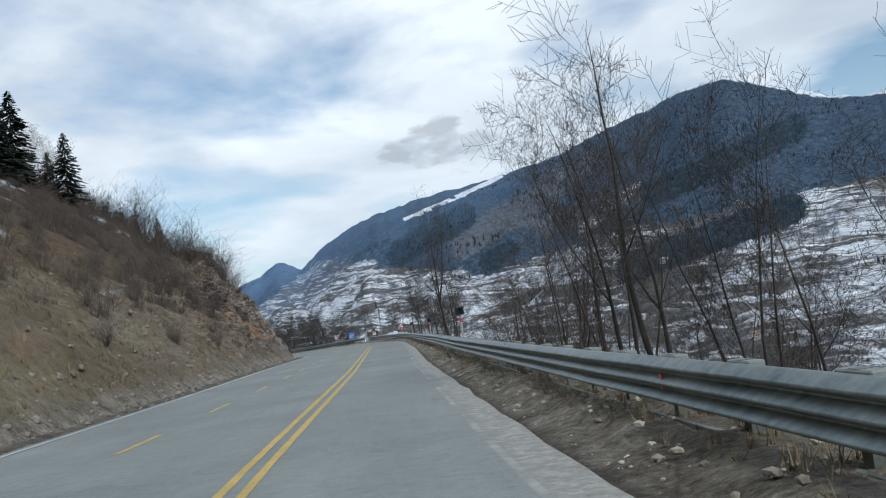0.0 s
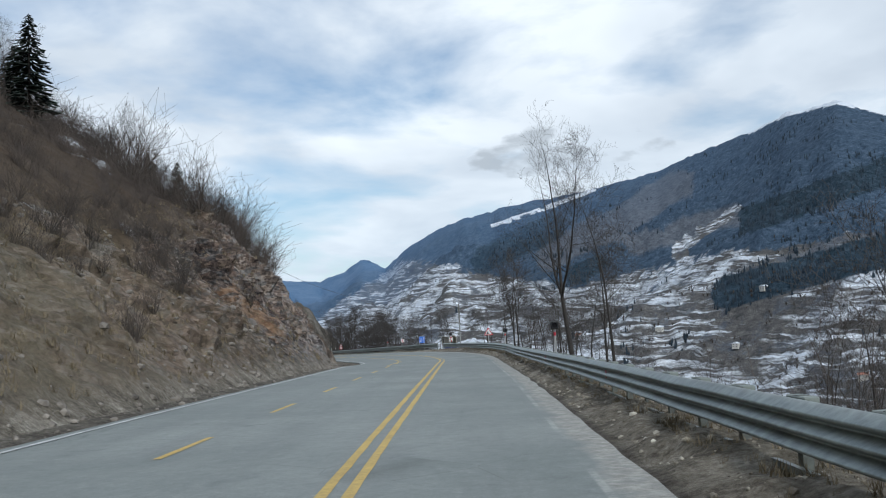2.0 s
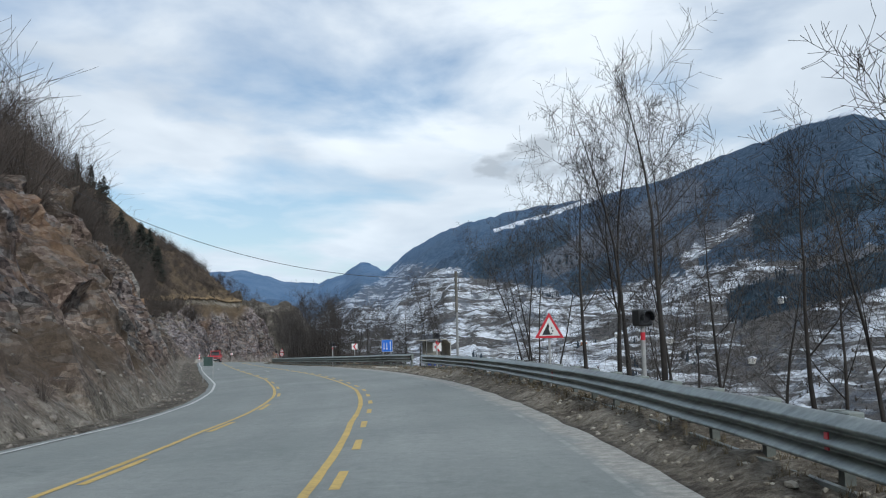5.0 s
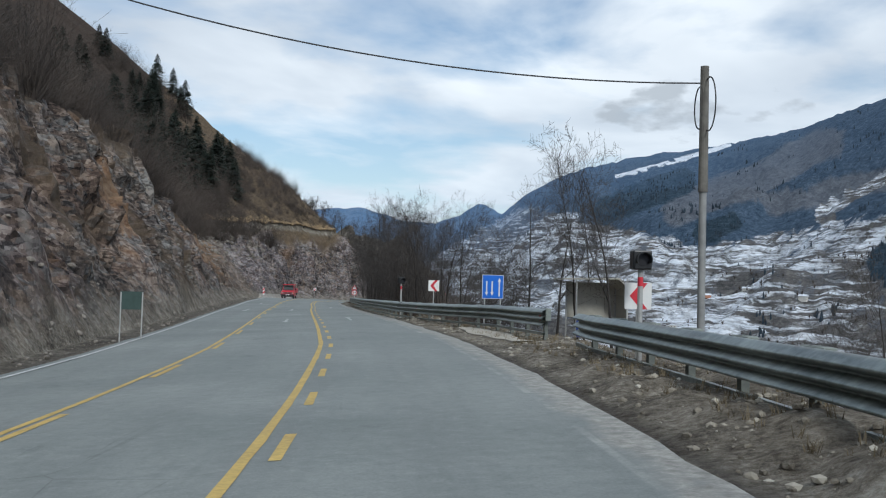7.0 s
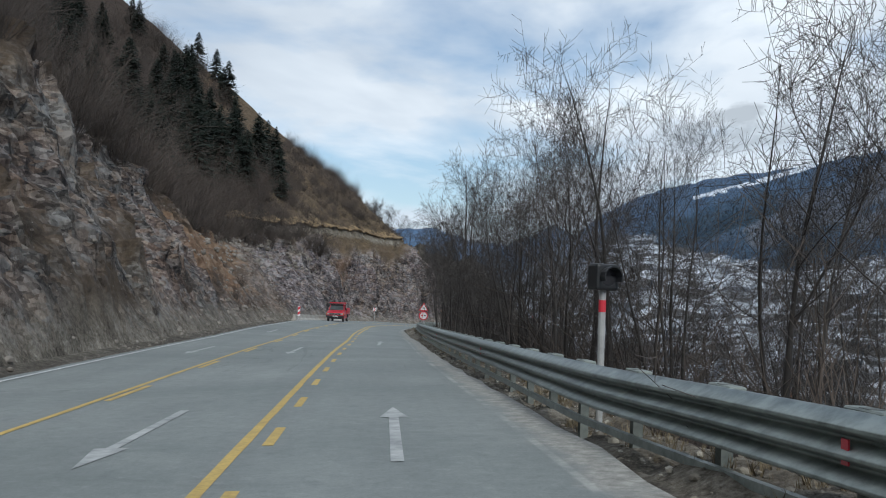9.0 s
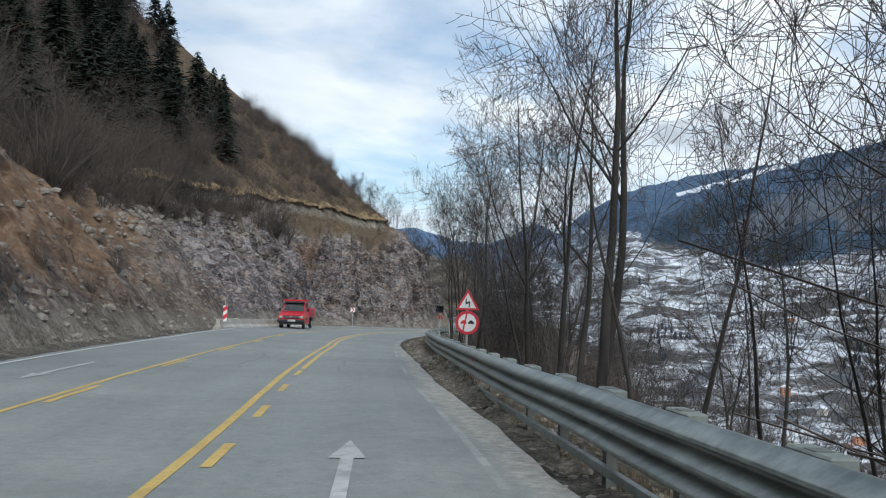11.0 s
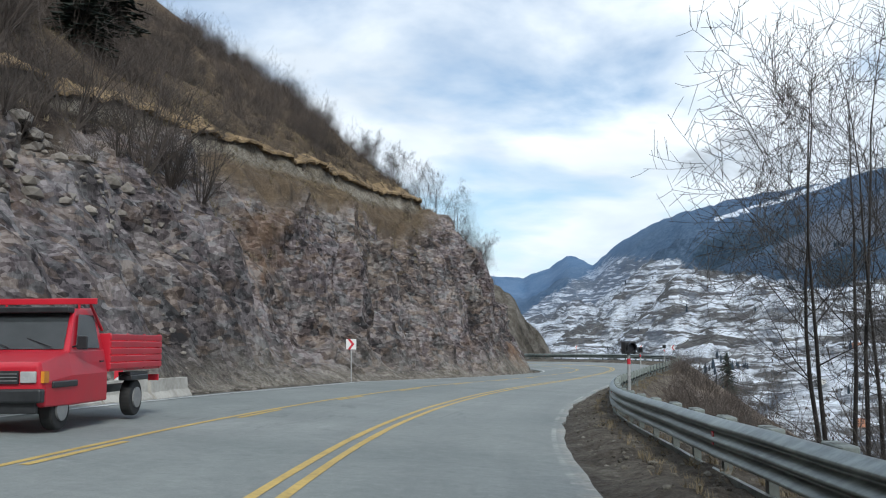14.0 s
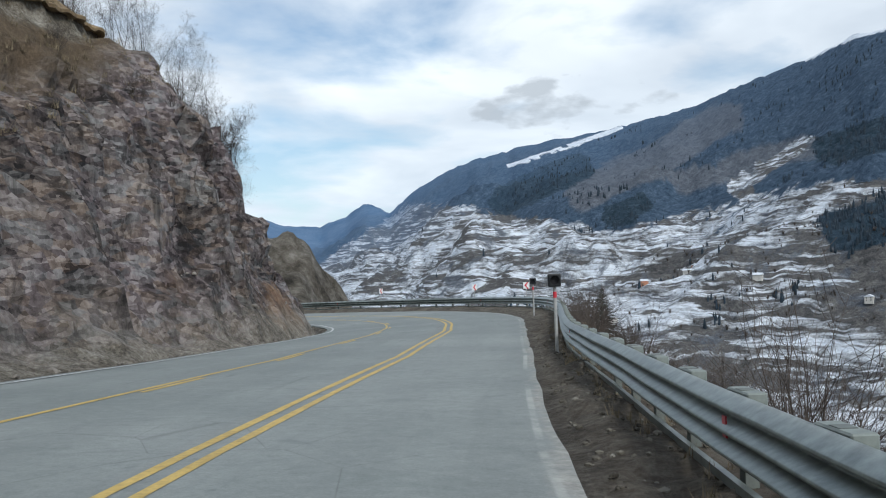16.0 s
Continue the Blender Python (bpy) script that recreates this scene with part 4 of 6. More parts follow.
def build_rail(s0, s1):
    rail = thing("guard_rail", "galvanised steel guard rail along the dirt verge, weathered grey", "guard rail", "guard rails")
    stations = np.arange(s0, s1 + 0.01, 4.0)
    for a, b in zip(stations[:-1], stations[1:]):
        verts, faces = [], []
        n = len(BEAM)
        for s in np.linspace(a, b + 0.12, 5):
            dip = 0.012 * noise.noise(Vector((s * 0.4, 2, 0)))
            for out, h in BEAM:
                verts.append(on(s, float(rail_off(s)) - out, h + dip + 0.02))
            for out, h in BEAM[::-1]:
                verts.append(on(s, float(rail_off(s)) - out + 0.012, h + dip + 0.02))
        w = 2 * n
        for i in range(4):
            for j in range(w):
                faces.append((i * w + j, (i + 1) * w + j, (i + 1) * w + (j + 1) % w, i * w + (j + 1) % w))
        mesh_object("beam", verts, faces, M_STEEL, True, rail)
    for a, b in zip(stations[:-1], stations[1:]):
        verts, faces = [], []
        foot = [(-0.03, 0.10), (0.03, 0.10), (0.03, 0.175), (-0.03, 0.175)]
        for s in np.linspace(a, b, 3):
            verts += [on(s, float(rail_off(s)) - out, h) for out, h in foot]
        for i in range(2):
            faces += [(4 * i + j, 4 * i + 4 + j, 4 * i + 4 + (j + 1) % 4, 4 * i + (j + 1) % 4) for j in range(4)]
        mesh_object("lower_channel", verts, faces, M_STEEL, False, rail)
    bm = bmesh.new()
    box(bm, (0.10, 0.14, 1.1), Matrix.Translation((0.12, 0, 0.275)))
    post = part("post", bm, M_RAILPOST, rail)
    bm = bmesh.new()
    box(bm, (0.15, 0.5, 0.34), Matrix.Translation((0.13, 0, 0.65)))
    bmesh.ops.bevel(bm, geom=bm.edges[:], offset=0.012, segments=1, affect="EDGES")
    spacer = part("spacer_block", bm, M_SPACER, rail, "pale grey-green spacer block")
    bm = bmesh.new()
    box(bm, (0.012, 0.09, 0.16), Matrix.Translation((-0.045, 0, 0.555)))
    reflector = part("reflector", bm, M_RED, rail, "small red reflector")
    for i, s in enumerate(np.arange(s0 + 0.3, s1, 2.0)):
        m = Matrix.Translation(on(s, float(rail_off(s)))) @ Matrix.Rotation(radians(turn_at(s)), 4, "Z")
        for ob, every in ((post, 1), (spacer, 1), (reflector, 8)):
            if i % every:
                continue
            c = ob if i == 0 else new(ob.name.split(".")[0], ob.data)
            c.parent = rail
            c.matrix_basis = m
    return rail


build_rail(-38, 154)
build_rail(158.5, 386.5)
# ---- plants ----
def tube(store, a, b, ra, rb, sides):
    """A tapered limb between two points, added to lists of points and faces."""
    verts, faces = store
    d = (b - a).normalized()
    u = d.cross(Vector((0.3, 0.9, 0.2))).normalized()
    v = d.cross(u)
    n = len(verts)
    for p, r in ((a, ra), (b, rb)):
        for i in range(sides):
            w = 2 * math.pi * i / sides
            verts.append(p + r * (math.cos(w) * u + math.sin(w) * v))
    faces += [(n + i, n + (i + 1) % sides, n + sides + (i + 1) % sides, n + sides + i) for i in range(sides)]


def limb(stores, rng, a, d, length, radius, depth, bend, up, fork=99, leaders=0, start=2):
    """One limb in short bends, with finer limbs along it; a trunk may fork into leaders."""
    steps = 10 if depth == 0 else (6 if depth == 1 else 4 if depth < 3 else 2)
    p, r = a.copy(), radius
    store = stores[0] if depth < 2 else stores[1]
    sides = (7, 5, 3, 3)[depth]
    for i in range(steps):
        d = (d + Vector([rng.uniform(-bend, bend) for _ in range(3)]) + Vector((0, 0, up))).normalized()
        q = p + d * (length / steps)
        r2 = max(radius * (1 - 0.94 * (i + 1) / steps), 0.0042)
        if i >= fork:
            r2 *= 0.85
        tube(store, p, q, r, r2, sides)
        if i == fork:
            spin = rng.uniform(0, 6.28)
            for n in range(leaders):
                w = spin + 6.28 * n / leaders + rng.uniform(-0.4, 0.4)
                lead = (d + Vector((math.cos(w), math.sin(w), 0.1)) * rng.uniform(0.5, 0.95)).normalized()
                limb(stores, rng, q, lead, length * (1 - (i + 1) / steps) * rng.uniform(0.8, 1.05), r2 * rng.uniform(0.6, 0.9), 0, bend, 0.07, 99, 0, 0)
        if depth < 3 and (i > start or depth > 0):
            count = ((1, 2), (1, 2), (1, 2))[depth]
            for _ in range(rng.randint(*count)):
                w = rng.uniform(0, 2 * math.pi)
                side = d.cross(Vector((math.cos(w), math.sin(w), 0.3))).normalized()
                out = (d * rng.uniform(0.35, 0.75) + side * rng.uniform(0.75, 1.05) + Vector((0, 0, 0.12))).normalized()
                share = (rng.uniform(0.28, 0.44) if depth == 0 else rng.uniform(0.4, 0.68)) * (1 - 0.45 * i / steps)
                limb(stores, rng, p + (q - p) * rng.random(), out, length * share, max(r2 * rng.uniform(0.3, 0.52), 0.0045), depth + 1, (0.11, 0.13, 0.13)[depth], 0.085)
        p, r = q, r2


def mesh_part(name, store, mat, parent, smooth=False, label=""):
    ob = mesh_object(name, store[0], store[1], mat, smooth, parent)
    if label:
        tagged(ob, label)
    return ob


def bare_tree(seed, height, stems, lean=0.1, fork=99, leaders=0, girth=0.0095):
    rng = random.Random(seed)
    tree = thing("bare_tree", "leafless grey-brown roadside tree with thin upswept branches", "tree", "bare trees along the bank")
    stores = (([], []), ([], []))
    for k in range(stems):
        w = 6.28 * k / stems + rng.uniform(-0.5, 0.5)
        t = rng.uniform(0.3, 1.0) * lean
        d = Vector((math.cos(w) * t, math.sin(w) * t, 1)).normalized()
        foot = Vector((math.cos(w), math.sin(w), 0)) * (0.28 if stems > 1 else 0.0)
        thick = height * 0.74 * girth * rng.uniform(0.85, 1.1) * (1.0 if stems < 3 else 0.85)
        limb(stores, rng, foot + Vector((0, 0, -0.6)), d, height * rng.uniform(0.82, 1.05), thick, 0, 0.085, 0.04, fork + (k % 2) if fork < 90 else 99, leaders, 3)
    mesh_part("trunk", stores[0], M_BARK, tree, True)
    mesh_part("crown", stores[1], M_TWIG, tree)
    return tree


def bush_store(seed, height, stems):
    rng = random.Random(seed)
    stores = (([], []), ([], []))
    for k in range(stems):
        w = rng.uniform(0, 6.28)
        t = rng.uniform(0.1, 0.75)
        d = Vector((math.cos(w) * t, math.sin(w) * t, 1)).normalized()
        limb(stores, rng, Vector((math.cos(w) * 0.15, math.sin(w) * 0.15, -0.2)), d, height * rng.uniform(0.6, 1.05), 0.018, 2, 0.2, 0.05)
    return stores[1]


def conifer(seed, height):
    rng = random.Random(seed)
    tree = thing("spruce", "dark green spruce on the slope above the road", "tree", "spruces on the hillside")
    trunk, crown = ([], []), ([], [])
    tube(trunk, Vector((0, 0, -0.8)), Vector((0, 0, height)), height * 0.018, 0.02, 6)
    z = height * 0.08
    while z < height * 0.985:
        f = 1 - z / height
        reach = (0.31 * height * f**0.72 + 0.25) * rng.uniform(0.85, 1.1)
        for k in range(rng.randint(11, 14)):
            w = rng.uniform(0, 6.28)
            r = reach * rng.uniform(0.65, 1.1)
            droop = -0.28 * r * rng.uniform(0.6, 1.3)
            tip = Vector((math.cos(w) * r, math.sin(w) * r, z + droop))
            side = Vector((-math.sin(w), math.cos(w), 0))
            root = Vector((0, 0, z + 0.1))
            for j in range(4):
                g0 = rng.uniform(0.05, 0.7)
                g1 = min(1, g0 + rng.uniform(0.25, 0.45))
                a, b = root.lerp(tip, g0), root.lerp(tip, g1)
                wide = (0.25 * r * (1.15 - g0) + 0.1) * rng.uniform(0.7, 1.2)
                n = len(crown[0])
                sag = Vector((0, 0, -rng.uniform(0.15, 0.4) * wide))
                crown[0].extend([a, b + side * wide * rng.uniform(0.3, 0.8) + sag, b + (b - a) * 0.35, b - side * wide * rng.uniform(0.3, 0.8) + sag])
                crown[1].extend([(n, n + 1, n + 2), (n, n + 2, n + 3)])
        z += max(0.16, 0.03 * height * (0.5 + f))
    mesh_part("trunk", trunk, M_BARK, tree)
    mesh_part("crown", crown, M_NEEDLE, tree)
    return tree


def spread(base, spots):
    """Put the built thing at the first place and copies of it at the others: (place, turn, scale, lean)."""
    for i, (p, w, k, lean) in enumerate(spots):
        m = Matrix.Translation(p) @ Matrix.Rotation(lean, 4, "X") @ Matrix.Rotation(w, 4, "Z") @ Matrix.Diagonal((k, k, k, 1))
        if i == 0:
            base.matrix_basis = m
            first = base
        else:
            c = copy_thing(first, m)
            c.matrix_basis = m


rng = random.Random(11)
# seed, height, stems, lean, step at which it forks, leaders, girth
KINDS = [(1, 10.0, 1, 0.05, 99, 0, 0.0115), (2, 12.0, 1, 0.06, 3, 1, 0.0125), (3, 9.0, 2, 0.14, 99, 0, 0.0095), (4, 10.5, 4, 0.22, 99, 0, 0.0095),
         (5, 14.5, 1, 0.03, 3, 2, 0.0165), (6, 7.5, 1, 0.08, 99, 0, 0.012), (7, 6.5, 5, 0.3, 99, 0, 0.007), (8, 12.0, 5, 0.2, 99, 0, 0.013)]
tree_spots = {k: [] for k in range(len(KINDS))}


def plant(kind, s, o, k=1.0, lean=0.0):
    tree_spots[kind].append((below(s, o), rng.uniform(0, 6.28), k, lean))


# single trees that stand out along the verge: kind, station, offset, scale
for kind, s, o, k in [(0, 25.2, 6, 0.9), (2, 27, 7, 0.95), (0, 23.3, 6, 0.85), (1, 21.5, 5.5, 0.75), (1, 20.9, 6.4, 0.85), (0, 19, 5.5, 1.0), (2, 33.8, 8, 0.85), (0, 37.4, 8, 0.8), (2, 39.4, 7, 0.8), (5, 50, 8, 1.0), (0, 52, 7, 0.8),
                      (4, 92.5, 6.6, 1.0), (5, 121.6, 6.3, 0.9), (5, 129.6, 8.5, 0.9), (0, 113.5, 6.3, 0.75), (5, 108.7, 6.3, 1.0), (0, 110.9, 7.3, 0.8), (0, 101.1, 6.3, 0.75), (2, 103.4, 7.3, 0.85), (5, 94.5, 6.6, 0.85),
                      (5, 96, 7.4, 0.9), (5, 99, 6.5, 0.95), (5, 107, 7.4, 1.0), (5, 112, 6.6, 0.95), (0, 116, 7.6, 0.75), (5, 119, 6.6, 1.0), (2, 123.5, 7.4, 0.75), (5, 127, 8, 0.95), (0, 97, 6.8, 0.7), (5, 105, 6.8, 0.9), (5, 117, 7, 0.9), (0, 125, 8.5, 0.7), (5, 83.9, 6.2, 0.9), (5, 79.6, 6.2, 0.7), (0, 77.6, 6.2, 0.85), (1, 72.6, 5.7, 0.85),
                      (3, 133.3, 5.2, 0.72), (2, 135.6, 6.3, 0.8), (0, 131.1, 6.6, 1.1), (1, 127.1, 6.4, 1.05), (1, 124.7, 6.3, 1.05), (1, 120.4, 5.8, 1.05),
                      (0, 170, 6.6, 0.82), (1, 167, 7.1, 0.72), (2, 164.3, 7.5, 0.9), (1, 161.5, 7.7, 0.72), (5, 152, 10.5, 0.9),
                      (1, 186.2, 4.3, 0.75), (0, 188.9, 4.3, 0.85), (2, 191.3, 4.3, 0.85), (1, 180.6, 4.8, 0.7), (2, 181.8, 5.4, 0.8), (0, 179.3, 5.5, 0.8), (3, 195, 4.6, 0.8), (2, 199, 4.4, 0.9), (3, 204, 4.6, 0.8), (3, 210, 4.4, 0.8),
                      (1, 228.7, 4.1, 0.9), (1, 224.9, 4.0, 0.95), (0, 225.7, 4.6, 1.1), (0, 221.4, 4.0, 1.25), (0, 219.8, 3.7, 1.25), (2, 218.9, 4.6, 0.95), (2, 248.7, 4.5, 0.95), (1, 232, 4.4, 1.0),
                      (3, 259.7, 4.2, 1.0), (0, 253.5, 4.6, 1.1), (0, 244.6, 4.4, 1.2), (2, 247.9, 5.5, 1.0), (5, 242.7, 5.4, 1.15), (5, 241.7, 5.4, 1.1), (1, 238.5, 6.2, 1.0),
                      (3, 277.3, 6.0, 1.05), (3, 276.6, 7.0, 1.0), (2, 270, 6.8, 1.0), (6, 273, 7.2, 1.0), (0, 267, 6.0, 1.1), (1, 261.3, 4.7, 1.15), (5, 284, 9.0, 0.75), (6, 290, 12, 0.7), (6, 294, 9.5, 0.65), (6, 301, 8, 0.6)]:
    plant(kind, s, o, k)
# the wooded bank, thick and thin by stretches
for s0, s1, o0, o1, count, kinds, k0, k1 in [(8, 32, 6, 17, 34, (0, 2, 3, 5), 0.7, 1.0), (32, 62, 6, 20, 36, (0, 2, 5, 5, 6), 0.5, 0.75), (60, 118, 8, 28, 20, (0, 2, 5, 6), 0.5, 0.8), (118, 140, 8, 20, 4, (1, 5), 0.6, 0.8), (140, 178, 9, 24, 8, (5, 6, 2), 0.6, 0.9),
                                             (184, 218, 3.8, 12, 32, (2, 3, 6, 6, 7), 0.42, 0.75), (218, 246, 4.6, 10, 26, (5, 6, 6, 2), 0.55, 0.9), (246, 268, 5, 12, 18, (5, 6, 6), 0.55, 0.9), (268, 300, 9, 24, 5, (5, 6), 0.5, 0.8)]:
    for _ in range(count):
        plant(rng.choice(kinds), rng.uniform(s0, s1), rng.uniform(o0, o1), rng.uniform(k0, k1), rng.uniform(-0.06, 0.06))
for n, (seed, height, stems, lean, fork, leaders, girth) in enumerate(KINDS):
    spread(bare_tree(seed, height, stems, lean, fork, leaders, girth), tree_spots[n])


def slope_spot(s, d):
    return slope_point(s, d)


# trees and spruces above the cut
hill_tree = {k: [] for k in (2, 3, 6)}
for kind, s, d, k in [(3, 352, 9, 0.62), (2, 351, 10.5, 0.6), (3, 354, 7.2, 0.6), (3, 356, 5.5, 0.6), (6, 356.5, 5.0, 0.9), (2, 357, 4.6, 0.55), (6, 350, 13, 0.7), (6, 348, 15, 0.6), (2, 358, 4.0, 0.5)]:
    hill_tree[kind].append((slope_spot(s, d), rng.uniform(0, 6.28), k, 0))
for _ in range(60):
    s = rng.uniform(110, 285)
    d = float(cut_height(s)) / 1.5 + 1.5 + 45 * rng.random() ** 1.5
    hill_tree[rng.choice((2, 3, 6))].append((slope_spot(s + max(0, s - 270) * 0.03 * d, d), rng.uniform(0, 6.28), rng.uniform(0.4, 0.75) * (1 if s < 250 else 0.6), 0))
for kind, spots in hill_tree.items():
    seed, height, stems = KINDS[kind][:3]
    t = bare_tree(seed + 20, height, stems + 2, 0.25)
    tagged(t, "leafless scrubby tree above the rock cut", group="bare trees above the cut")
    spread(t, spots)

spruce_spots = [[], [], []]
for s, d, k in [(113, 23, 0.8), (106, 27, 1.05), (101, 31, 1.1), (98, 26, 0.9), (95, 33, 1.1), (119, 26, 0.6), (88, 30, 1.0), (84, 36, 1.1), (92, 40, 1.1), (52, 15, 0.32), (49, 17, 0.3),
                (146, 16, 0.7), (186, 20, 0.75), (192, 30, 0.8), (198, 42, 0.8), (178, 34, 0.7), (206, 22, 0.8), (212, 34, 0.85), (220, 46, 0.8), (170, 48, 0.7),
                (262, 15, 0.9), (268, 19, 0.95), (273, 15, 0.9), (277, 21, 1.0), (282, 16, 0.95), (286, 21, 1.0), (290, 16, 0.95), (294, 20, 0.95), (298, 15, 0.9), (301, 20, 1.0), (305, 26, 1.0), (310, 22, 0.9),
                (324, 43, 0.9), (333, 41, 0.9), (341, 48, 0.85), (318, 40, 0.9), (308, 36, 0.9), (298, 32, 1.0), (290, 30, 1.0), (284, 40, 0.9), (300, 46, 0.85),
                (279, 28, 1.0), (270, 27, 0.95), (258, 24, 0.85), (250, 20, 0.8), (240, 28, 0.8), (232, 22, 0.75), (265, 40, 0.85), (251, 44, 0.8), (240, 50, 0.75), (313, 52, 0.8), (330, 58, 0.75), (275, 54, 0.8),
                (205, 60, 0.75), (190, 62, 0.7), (215, 66, 0.75)]:
    s += 6 * (255 < s < 312)
    spruce_spots[rng.randrange(3)].append((slope_spot(s, d), rng.uniform(0, 6.28), k * rng.uniform(0.58, 0.72), 0))
    if s > 130:
        spruce_spots[rng.randrange(3)].append((slope_spot(s + rng.uniform(-4, 4), d + rng.uniform(1, 4)), rng.uniform(0, 6.28), k * rng.uniform(0.4, 0.62), 0))
# one dark spruce stands beyond the far bend
spruce_spots[0].append((below(362, 12), 0.3, 0.4, 0))
for n, spots in enumerate(spruce_spots):
    spread(conifer(40 + n, (14.0, 16.0, 12.5)[n]), spots)


def scatter(name, stores, spots, mat, label, category):
    """Many small plants or stones as one mesh."""
    V, F, base = [], [], 0
    shapes = []
    for points, faces in stores:
        if len({len(f) for f in faces}) > 1:
            faces = [(f[0], f[n], f[n + 1]) for f in faces for n in range(1, len(f) - 1)]
        shapes.append((np.array([tuple(v) for v in points]), np.array(faces)))
    for p, w, k, n in spots:
        verts = shapes[n][0] * k
        c, s = math.cos(w), math.sin(w)
        V.append(np.stack([verts[:, 0] * c - verts[:, 1] * s + p.x, verts[:, 0] * s + verts[:, 1] * c + p.y, verts[:, 2] + p.z], 1))
        F.append(shapes[n][1] + base)
        base += len(verts)
    ob = mesh_object(name, np.concatenate(V).tolist(), [f for a in F for f in a.tolist()], mat)
    return tagged(ob, label, category, kind="stuff")


bushes = [bush_store(60 + n, h, c) for n, (h, c) in enumerate(((1.6, 16), (2.2, 20), (3.0, 22), (1.2, 14)))]
spots = []


def brush(s0, s1, d0, d1, count, k0, k1, power=1.0):
    for _ in range(count):
        s, u = rng.uniform(s0, s1), rng.random() ** power
        spots.append((slope_spot(s, d0(s) + (d1(s) - d0(s)) * u), rng.uniform(0, 6.28), rng.uniform(k0, k1), rng.randrange(4)))


crest = lambda s: float(cut_height(s)) / math.tan(radians(float(cut_angle(s))))
brush(-10, 110, lambda s: 7, lambda s: 40, 170, 0.6, 1.1)
brush(38, 112, lambda s: 5, lambda s: 24, 230, 0.45, 1.0)
brush(60, 118, lambda s: crest(s) - 1, lambda s: crest(s) + 22, 190, 0.5, 0.95)
brush(115, 300, lambda s: crest(s) - 0.3, lambda s: crest(s) + 55, 1050, 1.2, 2.4, 1.7)
brush(296, 318, lambda s: max(crest(s) + 1, 9 + (s - 298) * 0.9), lambda s: 60, 170, 1.0, 2.2)
brush(318, 340, lambda s: 9 + (s - 298) * 0.9, lambda s: 62, 100, 1.0, 2.0)
brush(296, 352, lambda s: 15 + 4 * math.sin(s * 0.3), lambda s: 32, 620, 0.5, 1.15)
brush(282, 340, lambda s: crest(s) + 3.6, lambda s: crest(s) + 22, 420, 0.35, 0.9)
brush(262, 292, lambda s: crest(s) - 1.2, lambda s: crest(s) + 6, 130, 0.6, 1.3)
brush(335, 356, lambda s: crest(s) - 2, lambda s: crest(s) + 4, 60, 0.3, 0.7)
brush(120, 250, lambda s: 0.6, lambda s: 3.0, 60, 0.25, 0.5)
scatter("hillside_brush", bushes, spots, M_BRUSH, "dense leafless brown brush covering the hillside above the road", "brush")
spots = []
for s0, s1, o0, o1, count, k0, k1 in [(0, 60, 4.5, 18, 240, 0.5, 1.2), (60, 176, 5.5, 18, 190, 0.3, 0.9), (176, 218, 4.2, 12, 110, 0.6, 1.2), (188, 214, 5.2, 10, 60, 1.2, 2.0), (218, 264, 4.6, 11, 210, 0.5, 1.1), (264, 296, 4.8, 16, 260, 0.5, 1.2), (286, 340, 4.4, 10, 230, 0.35, 0.95)]:
    for _ in range(count):
        spots.append((below(rng.uniform(s0, s1), rng.uniform(o0, o1)), rng.uniform(0, 6.28), rng.uniform(k0, k1), rng.randrange(4)))
scatter("bank_brush", bushes, spots, M_BRUSH, "dry leafless thicket on the bank below the guard rail", "brush")

# lone bushes on the cut slope
bush_spots = []
for s, d, k in [(73, 2.4, 0.85), (101, 4.2, 0.8), (60, 2.8, 0.75), (55, 6, 0.8), (84, 5.5, 0.9), (66, 6.5, 0.9), (46, 3.0, 0.6), (92, 7, 1.0), (38, 6, 0.7), (30, 3.5, 0.6), (79, 3.6, 0.6),
                (247, 1.5, 0.6), (253, 2.5, 0.7), (243, 2.2, 0.6), (258, 4.5, 0.5), (236, 1.2, 0.5), (228, 1.4, 0.5)]:
    bush_spots.append((slope_spot(s, d), rng.uniform(0, 6.28), k, 0))
bush = thing("bush", "leafless brown bush rooted in the earth slope", "bush", "bushes on the cut slope")
mesh_part("crown", bush_store(77, 2.3, 34), M_BRUSH, bush)
spread(bush, bush_spots)


def tuft_store(seed):
    r = random.Random(seed)
    verts, faces = [], []
    for _ in range(12):
        w, h, t = r.uniform(0, 6.28), r.uniform(0.08, 0.22), r.uniform(0.02, 0.16)
        a = Vector((r.uniform(-0.06, 0.06), r.uniform(-0.06, 0.06), -0.02))
        side = Vector((-math.sin(w), math.cos(w), 0)) * 0.008
        n = len(verts)
        verts += [a - side, a + side, a + Vector((math.cos(w) * t, math.sin(w) * t, h))]
        faces.append((n, n + 1, n + 2))
    return verts, faces


tufts = [tuft_store(90 + n) for n in range(4)]
spots = []
for _ in range(5200):
    s = 335 * rng.random() ** 1.2
    spots.append((verge_point(s, rng.uniform(0.36, 1.0)), rng.uniform(0, 6.28), rng.uniform(0.35, 1.0), rng.randrange(4)))
for _ in range(2200):
    s = rng.uniform(290, 352)
    spots.append((slope_spot(s, crest(s) + rng.uniform(-1, 14)), rng.uniform(0, 6.28), rng.uniform(1.0, 2.4), rng.randrange(4)))
for _ in range(3600):
    s = rng.uniform(4, 115)
    spots.append((slope_spot(s, rng.uniform(0.5, 12)), rng.uniform(0, 6.28), rng.uniform(1.0, 2.0), rng.randrange(4)))
scatter("dry_grass", tufts, spots, M_DRYGRASS, "tufts of dry yellow-brown grass on verge and slope", "grass")


